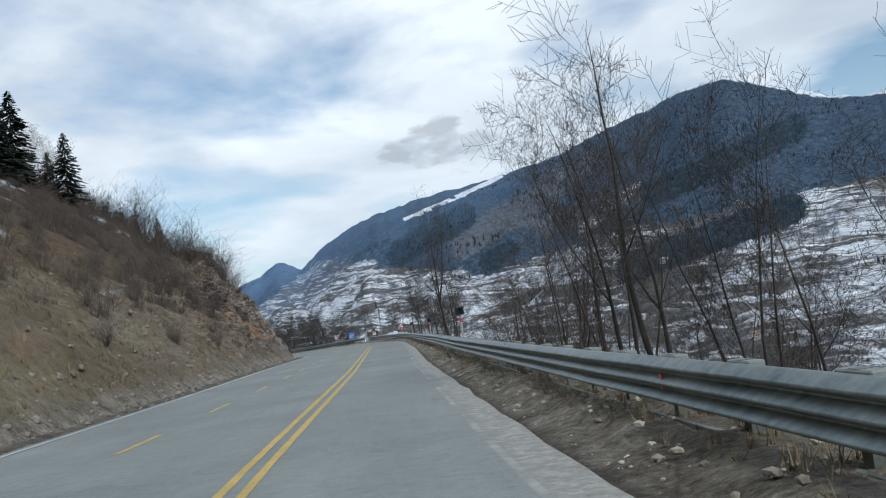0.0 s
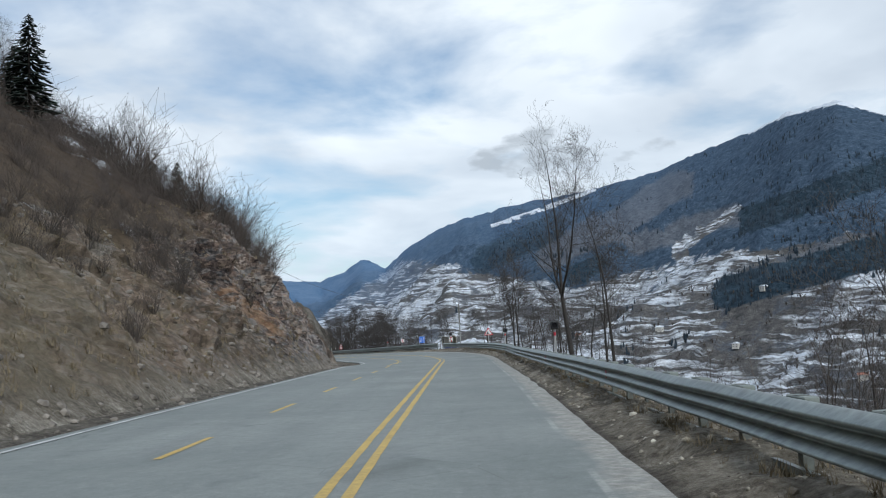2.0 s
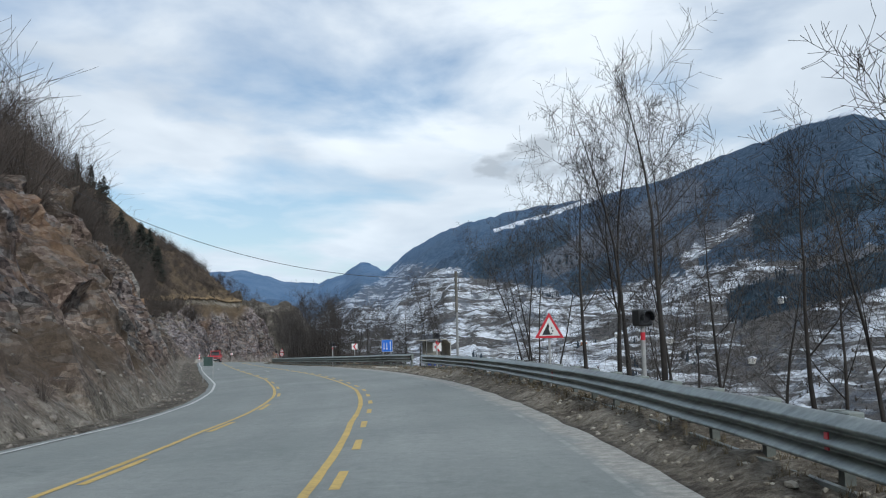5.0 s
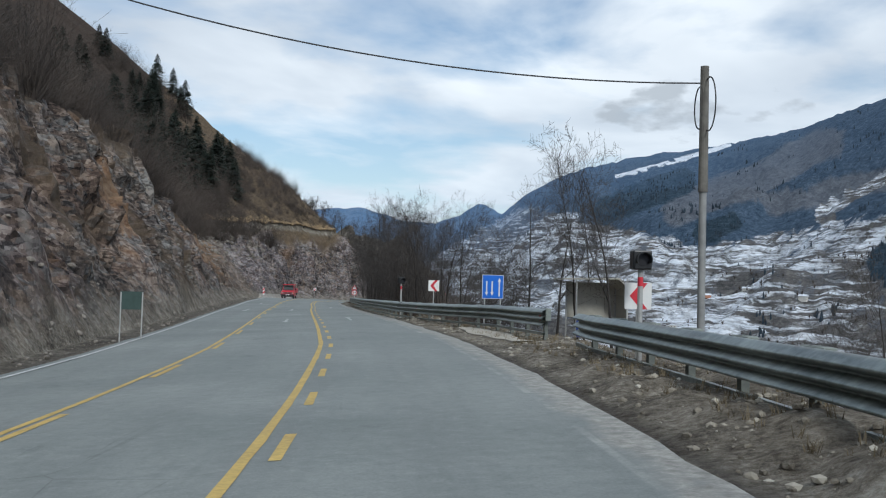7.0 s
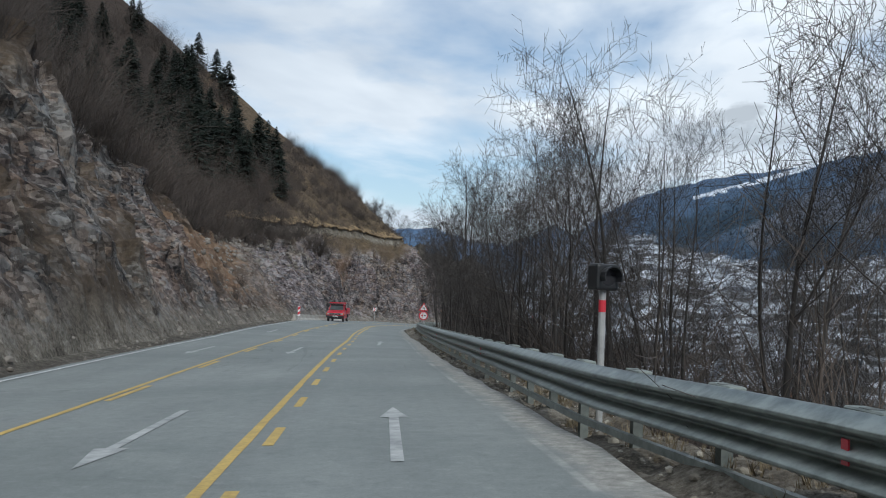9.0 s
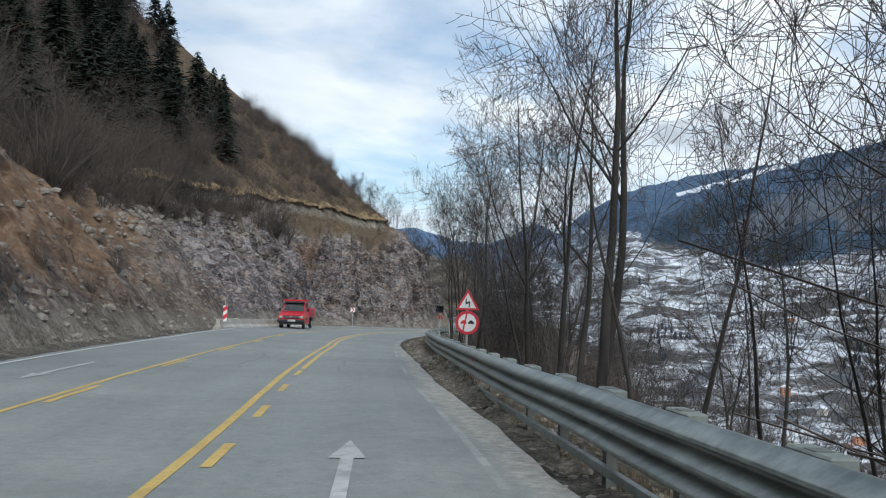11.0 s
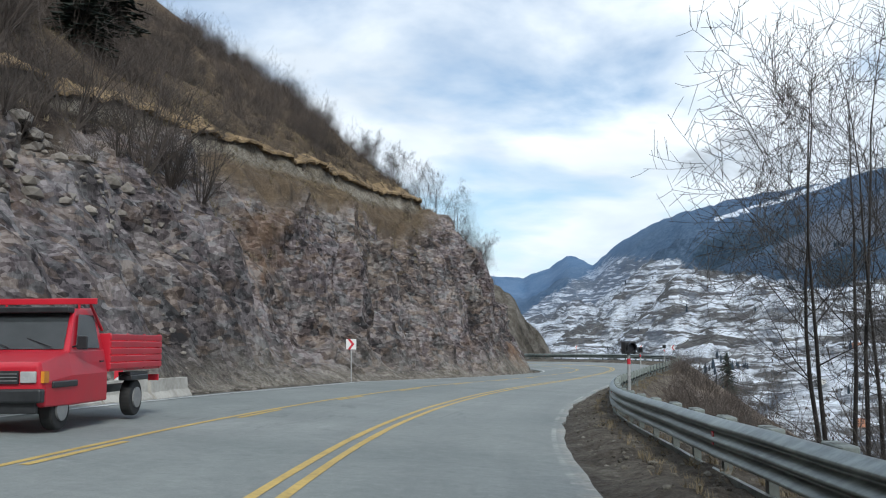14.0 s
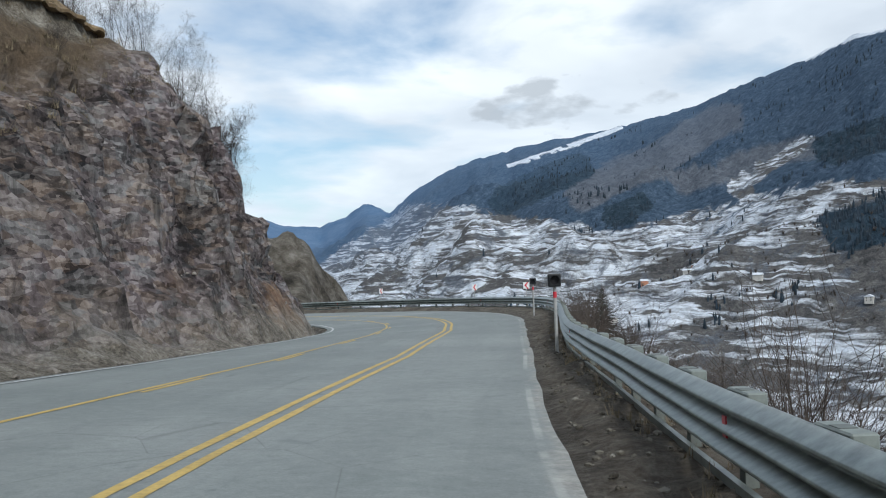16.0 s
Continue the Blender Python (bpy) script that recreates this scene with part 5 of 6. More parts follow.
def stone_store(seed):
    r = random.Random(seed)
    bm = bmesh.new()
    bmesh.ops.create_icosphere(bm, subdivisions=1, radius=0.5)
    for v in bm.verts:
        v.co = Vector((v.co.x * 1.2, v.co.y * 0.9, v.co.z * 0.7)) * r.uniform(0.72, 1.15)
    bm.verts.ensure_lookup_table()
    out = [v.co.copy() for v in bm.verts], [tuple(v.index for v in f.verts) for f in bm.faces]
    bm.free()
    return out


stones = [stone_store(120 + n) for n in range(5)]
spots = []
for _ in range(1500):
    s = rng.uniform(0, 350)
    spots.append((slope_spot(s, 2.6 * rng.random() ** 2), rng.uniform(0, 6.28), 0.06 + 0.32 * rng.random() ** 4, rng.randrange(5)))
for _ in range(900):
    s = rng.uniform(0, 350)
    o = float(yellow_off(s)) - rng.uniform(6.9, 8.2)
    spots.append((on(s, o, -0.06), rng.uniform(0, 6.28), 0.05 + 0.16 * rng.random() ** 3, rng.randrange(5)))
for _ in range(500):
    s = rng.uniform(236, 276)
    spots.append((slope_spot(s, crest(s) * rng.random()), rng.uniform(0, 6.28), 0.1 + 0.5 * rng.random() ** 3, rng.randrange(5)))
for _ in range(420):
    s = rng.uniform(255, 296)
    spots.append((slope_spot(s, rng.uniform(crest(s) * 0.62, crest(s) * 1.02)), rng.uniform(0, 6.28), 0.15 + 0.75 * rng.random() ** 2.5, rng.randrange(5)))
for _ in range(1000):
    s = rng.uniform(5, 130)
    spots.append((slope_spot(s, 9 * rng.random() ** 1.5), rng.uniform(0, 6.28), 0.06 + 0.4 * rng.random() ** 3, rng.randrange(5)))
scatter("loose_stones", stones, spots, M_STONE, "loose angular stones fallen on the verge and slope", "stones")


def clod_material(name, k):
    """Clods of one soil, each with its own tone; k scales how dry and pale the soil is."""
    m = Nodes(name, 0.95, 0, 0.2)
    tone = m.ramp(m.island(), [(0.0, (0.035 * k, 0.03 * k, 0.024 * k)), (0.4, (0.115 * k, 0.102 * k, 0.082 * k)), (0.8, (0.20 * k, 0.184 * k, 0.152 * k)), (1.0, (0.30 * k, 0.285 * k, 0.25 * k))])
    m.color(m.mix(m.ramp(m.noise(9, 6, 0.75), [(0.4, 0.0), (0.65, 0.6)]), tone, (0.2 * k, 0.185 * k, 0.155 * k)))
    return m.bump(m.noise(20, 5, 0.7), 0.5, 0.01).m


for s0, s1, count, big, soil, k, words in ((0, 258, 9000, 0.11, "dry_clod", 1.6, "pale clods of dry earth and grit strewn over the verge"),
                                           (258, 335, 3600, 0.08, "damp_clod", 0.75, "dark damp clods of earth strewn over the verge")):
    spots = []
    for _ in range(count):
        s = rng.uniform(s0, s1)
        spots.append((verge_point(s, 0.12 + 0.85 * rng.random()), rng.uniform(0, 6.28), 0.025 + big * rng.random() ** 3, rng.randrange(5)))
    scatter("verge_clods", stones, spots, clod_material(soil, k), words, "clods")
# ---- signs, signals, pole, shelter, barrier ----
def place(s, o, z=0.0, extra=0.0):
    """Local x to the right of the road, y along it."""
    return Matrix.Translation(on(s, o, z)) @ Matrix.Rotation(radians(turn_at(s) + extra), 4, "Z")


def plate(bm, points, y0, thick):
    """A flat shape in the upright plane, thick along y."""
    front = [bm.verts.new((x, y0, z)) for x, z in points]
    back = [bm.verts.new((x, y0 + thick, z)) for x, z in points]
    bm.faces.new(front)
    bm.faces.new(back[::-1])
    for i in range(len(points)):
        j = (i + 1) % len(points)
        bm.faces.new((front[j], front[i], back[i], back[j]))


def shape(name, points, y0, thick, mat, parent, label=""):
    bm = bmesh.new()
    plate(bm, points, y0, thick)
    bmesh.ops.recalc_face_normals(bm, faces=bm.faces)
    return part(name, bm, mat, parent, label)


def rod(name, r, a, b, mat, parent, label="", sides=12):
    store = ([], [])
    tube(store, Vector(a), Vector(b), r, r, sides)
    n = len(store[0])
    store[1].append(tuple(range(n // 2, n)))
    store[1].append(tuple(range(n // 2))[::-1])
    return mesh_part(name, store, mat, parent, False, label)


def block(name, size, at, mat, parent, label="", bevel=0.0):
    bm = bmesh.new()
    box(bm, size, Matrix.Translation(at))
    if bevel:
        bmesh.ops.bevel(bm, geom=bm.edges[:], offset=bevel, segments=2, affect="EDGES", profile=0.5)
    return part(name, bm, mat, parent, label)


def ring(r, n=32, cx=0.0, cz=0.0):
    return [(cx + r * math.cos(2 * math.pi * i / n), cz + r * math.sin(2 * math.pi * i / n)) for i in range(n)]


def rect(x0, z0, x1, z1):
    return [(x0, z0), (x1, z0), (x1, z1), (x0, z1)]


def chevron_sign(w, h, z, flip, posts=1):
    sign = thing("chevron_sign", "white square bend marker with a red chevron on a thin post", "road sign", "bend markers")
    shape("panel", rect(-w / 2, z - h / 2, w / 2, z + h / 2), 0, 0.02, M_SIGNWHITE, sign)
    k = -1 if flip else 1
    t = w * 0.24
    pts = [(k * -0.32 * w, z), (k * 0.10 * w, z + 0.5 * h), (k * 0.10 * w + k * t, z + 0.5 * h), (k * -0.32 * w + k * t * 1.2, z), (k * 0.10 * w + k * t, z - 0.5 * h), (k * 0.10 * w, z - 0.5 * h)]
    shape("chevron", pts, -0.006, 0.005, M_RED, sign, "red chevron")
    rod("post", 0.025, (0, 0.05, -0.6), (0, 0.05, z + h / 2 - 0.03), M_GREYPOST, sign)
    return sign


c = chevron_sign(0.46, 0.46, 1.72, False)
c.matrix_basis = place(173.8, 3.5, -0.2)
copy_thing(c, place(149.6, 4.5, -0.5)).matrix_basis = place(149.6, 4.5, -0.5) @ Matrix.Diagonal((1.05, 1, 1.0, 1))
c = chevron_sign(0.46, 0.46, 1.55, True)
tagged(c, "white square bend marker with a red arrow below the rock face")
c.matrix_basis = place(300.2, -9.6, 0.1, 6)
for s, o in ((362, 6.3), (370, 6.6), (380, 6.8)):
    d = chevron_sign(0.46, 0.46, 1.5, False)
    d.matrix_basis = place(s, o)


def marker_sign():
    sign = thing("marker_sign", "narrow red and white striped bend marker by the concrete blocks", "road sign", "striped markers")
    shape("panel", rect(-0.11, 0.75, 0.11, 1.65), 0, 0.02, M_SIGNWHITE, sign)
    for k in range(2):
        z = 0.83 + 0.45 * k
        shape("stripe", [(-0.11, z), (0.11, z + 0.16), (0.11, z + 0.40), (-0.11, z + 0.24)], -0.006, 0.005, M_RED, sign, "red stripe")
    rod("post", 0.022, (0, 0.04, -0.3), (0, 0.04, 1.95), M_GREYPOST, sign)
    return sign


mk = marker_sign()
mk.matrix_basis = place(259.0, -8.95, -0.35, 8)
copy_thing(mk, place(281.6, -10.2, -0.35, 8))


def arrow_pts(x, z0, z1, w, head, up):
    """An upright arrow of the sign face."""
    if up:
        return [(x - w, z0), (x + w, z0), (x + w, z1 - head), (x + 2.6 * w, z1 - head), (x, z1), (x - 2.6 * w, z1 - head), (x - w, z1 - head)]
    return [(x - w, z1), (x - w, z0 + head), (x - 2.6 * w, z0 + head), (x, z0), (x + 2.6 * w, z0 + head), (x + w, z0 + head), (x + w, z1)]


def lane_sign():
    sign = thing("lane_sign", "blue lane sign with two white arrows down and one up", "road sign")
    w, z0, z1 = 0.43, 1.35, 2.28
    shape("panel", rect(-w, z0, w, z1), 0, 0.025, M_SIGNWHITE, sign)
    shape("face", rect(-w + 0.02, z0 + 0.02, w - 0.02, z1 - 0.02), -0.006, 0.005, M_BLUE, sign, "blue face")
    for x, up in ((-0.25, False), (-0.03, False), (0.26, True)):
        lo, hi = (z0 + 0.12, z1 - 0.25) if not up else (z0 + 0.1, z1 - 0.12)
        shape("arrow", arrow_pts(x, lo, hi, 0.028, 0.14, up), -0.012, 0.005, M_SIGNWHITE, sign, "white arrow")
    for x in (-0.32, 0.32):
        rod("post", 0.03, (x, 0.06, -0.8), (x, 0.06, z1 - 0.05), M_GREYPOST, sign)
    return sign


lane_sign().matrix_basis = place(168.6, 5.1, -0.33, -3) @ Matrix.Diagonal((0.93, 1, 0.96, 1))


def triangle(r, z):
    return [(-r * 0.866, z - r * 0.5), (r * 0.866, z - r * 0.5), (0, z + r)]


def rockfall_sign():
    sign = thing("rockfall_sign", "red-bordered triangular falling rocks warning sign behind the rail", "road sign")
    shape("panel", triangle(0.46, 1.62), 0, 0.02, M_RED, sign, "red border")
    shape("face", triangle(0.335, 1.62), -0.006, 0.005, M_SIGNWHITE, sign, "white face")
    shape("slope_symbol", [(-0.20, 1.48), (0.04, 1.48), (-0.02, 1.62), (0.0, 1.72), (-0.03, 1.80)], -0.012, 0.005, M_BLACK, sign, "black cliff symbol")
    for x, z, r in ((0.06, 1.66, 0.022), (0.09, 1.58, 0.026), (0.06, 1.51, 0.022)):
        shape("stone_symbol", ring(r, 7, x, z), -0.012, 0.005, M_BLACK, sign, "black stone symbol")
    rod("post", 0.03, (0, 0.05, -0.5), (0, 0.05, 1.9), M_GREYPOST, sign)
    return sign


rockfall_sign().matrix_basis = place(123.45, 3.5, 0.1)


def overtaking_signs():
    sign = thing("no_overtaking_sign", "round no-overtaking sign under a triangular winding road sign", "road sign")
    zc, r = 1.22, 0.31
    shape("disc", ring(r, 40, 0, zc), 0, 0.02, M_RED, sign, "red rim")
    shape("face", ring(r * 0.76, 40, 0, zc), -0.006, 0.005, M_SIGNWHITE, sign, "white face")
    for x, mat in ((-0.10, M_RED), (0.10, M_BLACK)):
        shape("car_symbol", [(x - 0.075, zc - 0.03), (x + 0.075, zc - 0.03), (x + 0.075, zc + 0.015), (x + 0.05, zc + 0.02), (x + 0.035, zc + 0.06), (x - 0.035, zc + 0.06), (x - 0.05, zc + 0.02), (x - 0.075, zc + 0.015)], -0.012, 0.005, mat, sign, "small car symbol")
    shape("slash", [(-0.13, zc - 0.22), (-0.09, zc - 0.23), (0.0, zc + 0.235), (-0.04, zc + 0.235)], -0.018, 0.005, M_RED, sign, "red slash")
    zt = zc + r + 0.20
    shape("triangle", triangle(0.36, zt), 0, 0.02, M_RED, sign, "red border")
    shape("triangle_face", triangle(0.26, zt), -0.006, 0.005, M_SIGNWHITE, sign, "white face")
    shape("bend_symbol", [(-0.06, zt + 0.12), (-0.03, zt + 0.12), (-0.03, zt + 0.02), (0.06, zt + 0.06), (0.06, zt - 0.11), (0.03, zt - 0.11), (0.03, zt + 0.0), (-0.06, zt - 0.04)], -0.012, 0.005, M_BLACK, sign, "black winding arrow")
    rod("post", 0.03, (0, 0.05, -0.5), (0, 0.05, zt + 0.2), M_GREYPOST, sign)
    return sign


overtaking_signs().matrix_basis = place(225.95, 2.18, 0.25) @ Matrix.Diagonal((0.87, 1, 0.87, 1))


def signal():
    sig = thing("signal_beacon", "black hooded signal box on a pale post with a red band", "signal", "roadside beacons")
    block("housing", (0.33, 0.24, 0.33), (0, 0, 1.84), M_BLACK, sig, "", 0.03)
    store = ([], [])
    for i in range(14):
        a = 2 * math.pi * i / 14
        for y, r in ((-0.12, 0.125), (-0.25, 0.135), (-0.25, 0.12), (-0.12, 0.11)):
            store[0].append(Vector((r * math.cos(a), y, 1.84 + r * math.sin(a))))
    for i in range(14):
        if 8 <= i <= 12:
            continue
        j = (i + 1) % 14
        for q in range(4):
            store[1].append((4 * i + q, 4 * j + q, 4 * j + (q + 1) % 4, 4 * i + (q + 1) % 4))
    mesh_part("hood", store, M_BLACK, sig)
    shape("lens", ring(0.11, 20, 0, 1.84), -0.126, 0.005, M_DARKLENS, sig, "dark unlit lens")
    rod("post", 0.045, (0, 0, -0.7), (0, 0, 1.69), M_GREYPOST, sig, "pale grey post")
    for z in (1.40,):
        rod("band", 0.048, (0, 0, z), (0, 0, z + 0.15), M_RED, sig, "red reflective band")
    return sig


M_DARKLENS = speckled("dark_lens", (0.02, 0.02, 0.022), (0.04, 0.04, 0.045), 5, 0.15, 0.02)
sg = signal()
for i, (s, o, w) in enumerate([(37.5, 3.15, 0), (77.5, 3.9, 0), (116.3, 4.0, 20), (149, 4.35, 0), (181, 2.75, 20), (246.0, 2.95, 0), (284.9, 2.5, 25), (320, 2.5, 0), (346, 3.2, 0)]):
    m = place(s, o, 0, w)
    if i == 0:
        sg.matrix_basis = m
    else:
        copy_thing(sg, m)


def green_sign():
    sign = thing("sign_back", "dark green back of a road sign on two thin posts", "road sign")
    block("panel", (0.75, 0.02, 0.62), (0, 0, 1.35), M_GREENBACK, sign)
    for x in (-0.36, 0.36):
        rod("post", 0.025, (x, -0.04, -0.3), (x, -0.04, 1.64), M_GREYPOST, sign)
    return sign


green_sign().matrix_basis = place(167.5, -7.75, 0.0, 20)


def sweep(store, pts, r, sides=5):
    """One unbroken round wire through points that lie in an upright plane."""
    flat = (pts[-1] - pts[0] if (pts[-1] - pts[0]).length > 1 else pts[len(pts) // 2] - pts[0]).cross(Vector((0, 0, 1))).normalized()
    for i, p in enumerate(pts):
        d = (pts[min(i + 1, len(pts) - 1)] - pts[max(i - 1, 0)]).normalized()
        v = d.cross(flat).normalized()
        for j in range(sides):
            a = 2 * math.pi * j / sides
            store[0].append(p + r * (math.cos(a) * flat + math.sin(a) * v))
    for i in range(len(pts) - 1):
        store[1].extend([(i * sides + j, i * sides + (j + 1) % sides, (i + 1) * sides + (j + 1) % sides, (i + 1) * sides + j) for j in range(sides)])


def utility_pole():
    pole = thing("utility_pole", "tall wooden pole in a pale steel lower sleeve with cable loops", "utility pole")
    store = ([], [])
    tube(store, Vector((0, 0, -2.5)), Vector((0, 0, 3.6)), 0.075, 0.065, 14)
    mesh_part("sleeve", store, M_SLEEVE, pole, True, "pale steel sleeve")
    store = ([], [])
    tube(store, Vector((0, 0, 3.5)), Vector((0, 0, 5.75)), 0.085, 0.075, 14)
    store[1].append(tuple(range(14, 28)))
    mesh_part("shaft", store, M_WOODPOLE, pole)
    for k, (cx, rr) in enumerate(((-0.25, 0.32), (0.16, 0.40))):
        store = ([], [])
        pts = [Vector((cx + rr * 0.7 * math.cos(a), 0.02, 5.05 + rr * 1.2 * math.sin(a))) for a in np.linspace(0, 2 * math.pi, 25)]
        sweep(store, pts, 0.013)
        mesh_part("cable_loop", store, M_BLACK, pole, False, "black cable loop")
    return pole


POLE = Vector((-10.25, 149.9, 0))
pole = utility_pole()
pole.matrix_basis = Matrix.Translation((POLE.x, POLE.y, 0.0)) @ Matrix.Rotation(radians(110 - 180), 4, "Z")
cable = thing("overhead_cable", "thin black cable sagging from pole across the road to hillside", "cable")
store = ([], [])
w = radians(110)
pts = []
for u in np.linspace(0, 27, 40):
    pts.append(Vector((POLE.x - math.sin(w) * u, POLE.y + math.cos(w) * u, 5.45 - 0.062 * u + 0.0143 * u * u)))
sweep(store, pts, 0.014)
mesh_part("wire", store, M_BLACK, cable)


def bus_shelter():
    sh = thing("bus_shelter", "small open bus shelter, pale panels over dark blue lower boards", "bus shelter")
    W, D, H = 2.0, 1.2, 2.1
    for x in (-W / 2, W / 2):
        for y in (-D / 2, D / 2):
            rod("post", 0.03, (x, y, -0.8), (x, y, H + (0.0 if y > 0 else 0.12)), M_GREYPOST, sh)
    block("back_panel", (0.03, D, H - 0.75), (W / 2 + 0.03, 0, 0.7 + (H - 0.75) / 2), M_PANEL, sh, "pale grey panel")
    block("side_panel", (W, 0.03, H - 0.75), (0, D / 2 + 0.03, 0.7 + (H - 0.75) / 2), M_PANEL, sh, "pale grey panel")
    bm = bmesh.new()
    plate(bm, [(-W / 2 - 0.5, H + 0.02), (-W / 2 - 0.5, H + 0.08), (W / 2 - 0.35, H + 0.14), (W / 2 + 0.1, H - 0.28), (W / 2 + 0.05, H - 0.32), (W / 2 - 0.37, H + 0.08)], -D / 2 - 0.1, D + 0.2)
    bmesh.ops.recalc_face_normals(bm, faces=bm.faces)
    part("roof", bm, M_PANEL, sh, "bent sheet roof")
    block("front_board", (W, 0.04, 0.62), (0, -D / 2 - 0.05, 0.30), M_DARKBLUE, sh, "dark blue board")
    block("side_board", (0.04, D, 0.62), (W / 2 + 0.06, 0, 0.30), M_DARKBLUE, sh, "dark blue board")
    block("bench", (W - 0.3, 0.4, 0.06), (0, 0.2, 0.45), M_WOODPOLE, sh, "plain bench")
    return sh


M_PANEL = speckled("weathered_sheet_panel", (0.33, 0.31, 0.265), (0.50, 0.48, 0.42), 3, 0.6, 0.1)
bus_shelter().matrix_basis = place(163.5, 7.6, -0.25, 4) @ Matrix.Diagonal((0.85, 0.85, 0.85, 1))


def barrier_block(seed):
    r = random.Random(seed)
    bm = bmesh.new()
    pts = [(-0.30, 0), (0.30, 0), (0.28, 0.14), (0.14, 0.30), (0.11, 0.62), (-0.11, 0.62), (-0.14, 0.30), (-0.28, 0.14)]
    plate(bm, [(x, z) for x, z in pts], -1.2, 2.4)
    bmesh.ops.recalc_face_normals(bm, faces=bm.faces)
    bmesh.ops.subdivide_edges(bm, edges=[e for e in bm.edges if abs(e.verts[0].co.y - e.verts[1].co.y) > 1], cuts=7)
    for v in bm.verts:
        v.co += Vector([r.uniform(-0.018, 0.018) for _ in range(3)])
    return tagged(part("concrete_barrier", bm, M_CONCRETE), "weathered low concrete barrier block on the verge", "barrier", "concrete barriers")


for i, s in enumerate(np.arange(259.5, 283, 2.5)):
    barrier_block(i).matrix_basis = place(s + 1.3, -9.5 - 0.03 * i, -0.12, 2 * math.sin(i * 2.3))


# lane arrows painted on the road
def road_arrow(s, o, sign, length=5.2):
    pts = [(-0.065, 0), (0.065, 0), (0.065, 0.74), (0.19, 0.74), (0, 1), (-0.19, 0.74), (-0.065, 0.74)]
    verts = [on(s + sign * y * length, o + x, 0.020) for x, y in pts]
    order = tuple(range(7)) if sign > 0 else tuple(range(7))[::-1]
    return tagged(mesh_object("lane_arrow", verts, [order], M_FADED, False, road), "worn white lane arrow")


for s in (178.3, 210.0):
    road_arrow(s, float(right_off(s) + yellow_off(s)) / 2 + 0.05, 1)
for s in (183.5, 206):
    road_arrow(s, float(yellow_off(s)) - 1.35, -1)
    road_arrow(s + 22, float(yellow_off(s)) - 4.8, -1)


# a bare concrete pad on the verge before the shelter
verts, faces = [], []
for s in np.linspace(158, 167.5, 12):
    f = (s - 158) / 9.5
    half = 0.45 * math.sin(math.pi * min(0.95, max(0.08, f))) ** 0.5
    for o, z in ((-half, -0.1), (-half, 0.09), (half, 0.09), (half, -0.1)):
        verts.append(on(s, 3.95 + o + 0.3 * noise.noise(Vector((s * 1.7, o, 3))), z - 0.085))
for i in range(11):
    faces += [(4 * i + j, 4 * i + j + 1, 4 * i + j + 5, 4 * i + j + 4) for j in range(3)]
tagged(mesh_object("concrete_pad", verts, faces, M_PAD), "pale worn concrete pad on the muddy verge", "pavement", kind="structure")
# ---- the red pickup truck ----
M_PAINT = speckled("faded_red_car_paint", (0.40, 0.012, 0.026), (0.50, 0.02, 0.038), 2, 0.36, 0.05)
M_TYRE = speckled("black_tyre_rubber", (0.012, 0.012, 0.012), (0.03, 0.03, 0.03), 9, 0.85, 0.3, 0.005)
M_HUB = speckled("dull_steel_hub", (0.25, 0.25, 0.25), (0.42, 0.42, 0.42), 6, 0.45, 0.1, 0.003, 0.6)
M_GLASS = speckled("dark_vehicle_glass", (0.06, 0.07, 0.075), (0.10, 0.11, 0.118), 1, 0.08, 0.0, spec=0.8)
M_LAMP = speckled("headlamp_glass", (0.24, 0.25, 0.25), (0.42, 0.43, 0.43), 8, 0.12, 0.05)
M_AMBER = speckled("amber_lens", (0.55, 0.20, 0.02), (0.65, 0.26, 0.03), 5, 0.2, 0.02)


def loft(name, sections, mat, parent, label="", smooth=False):
    """A closed skin through equal sections of points (x, y, z)."""
    n = len(sections[0])
    verts = [Vector(p) for sec in sections for p in sec]
    faces = [(i * n + j, (i + 1) * n + j, (i + 1) * n + (j + 1) % n, i * n + (j + 1) % n) for i in range(len(sections) - 1) for j in range(n)]
    faces += [tuple(range(n))[::-1], tuple(range((len(sections) - 1) * n, len(sections) * n))]
    bm = bmesh.new()
    vs = [bm.verts.new(v) for v in verts]
    for f in faces:
        bm.faces.new([vs[i] for i in f])
    bmesh.ops.recalc_face_normals(bm, faces=bm.faces)
    bmesh.ops.bevel(bm, geom=[e for e in bm.edges if e.calc_face_angle(0) > 0.5], offset=0.025, segments=2, affect="EDGES", profile=0.5)
    return part(name, bm, mat, parent, label, smooth)


def wheel(parent, x, y):
    side = 1 if x > 0 else -1
    bm = bmesh.new()
    m = Matrix.Translation((x, y, 0.33)) @ Matrix.Rotation(math.pi / 2, 4, "Y")
    bmesh.ops.create_cone(bm, cap_ends=True, segments=28, radius1=0.33, radius2=0.33, depth=0.20, matrix=m)
    bmesh.ops.bevel(bm, geom=[e for e in bm.edges if e.calc_face_angle(0) > 1], offset=0.03, segments=2, affect="EDGES", profile=0.5)
    tyre = part("wheel", bm, M_TYRE, parent, "black tyre")
    bm = bmesh.new()
    bmesh.ops.create_cone(bm, cap_ends=True, segments=20, radius1=0.19, radius2=0.12 if side > 0 else 0.19, depth=0.06, matrix=Matrix.Translation((x + side * 0.10, y, 0.33)) @ Matrix.Rotation(math.pi / 2, 4, "Y"))
    part("rim", bm, M_HUB, tyre, "dull steel rim")


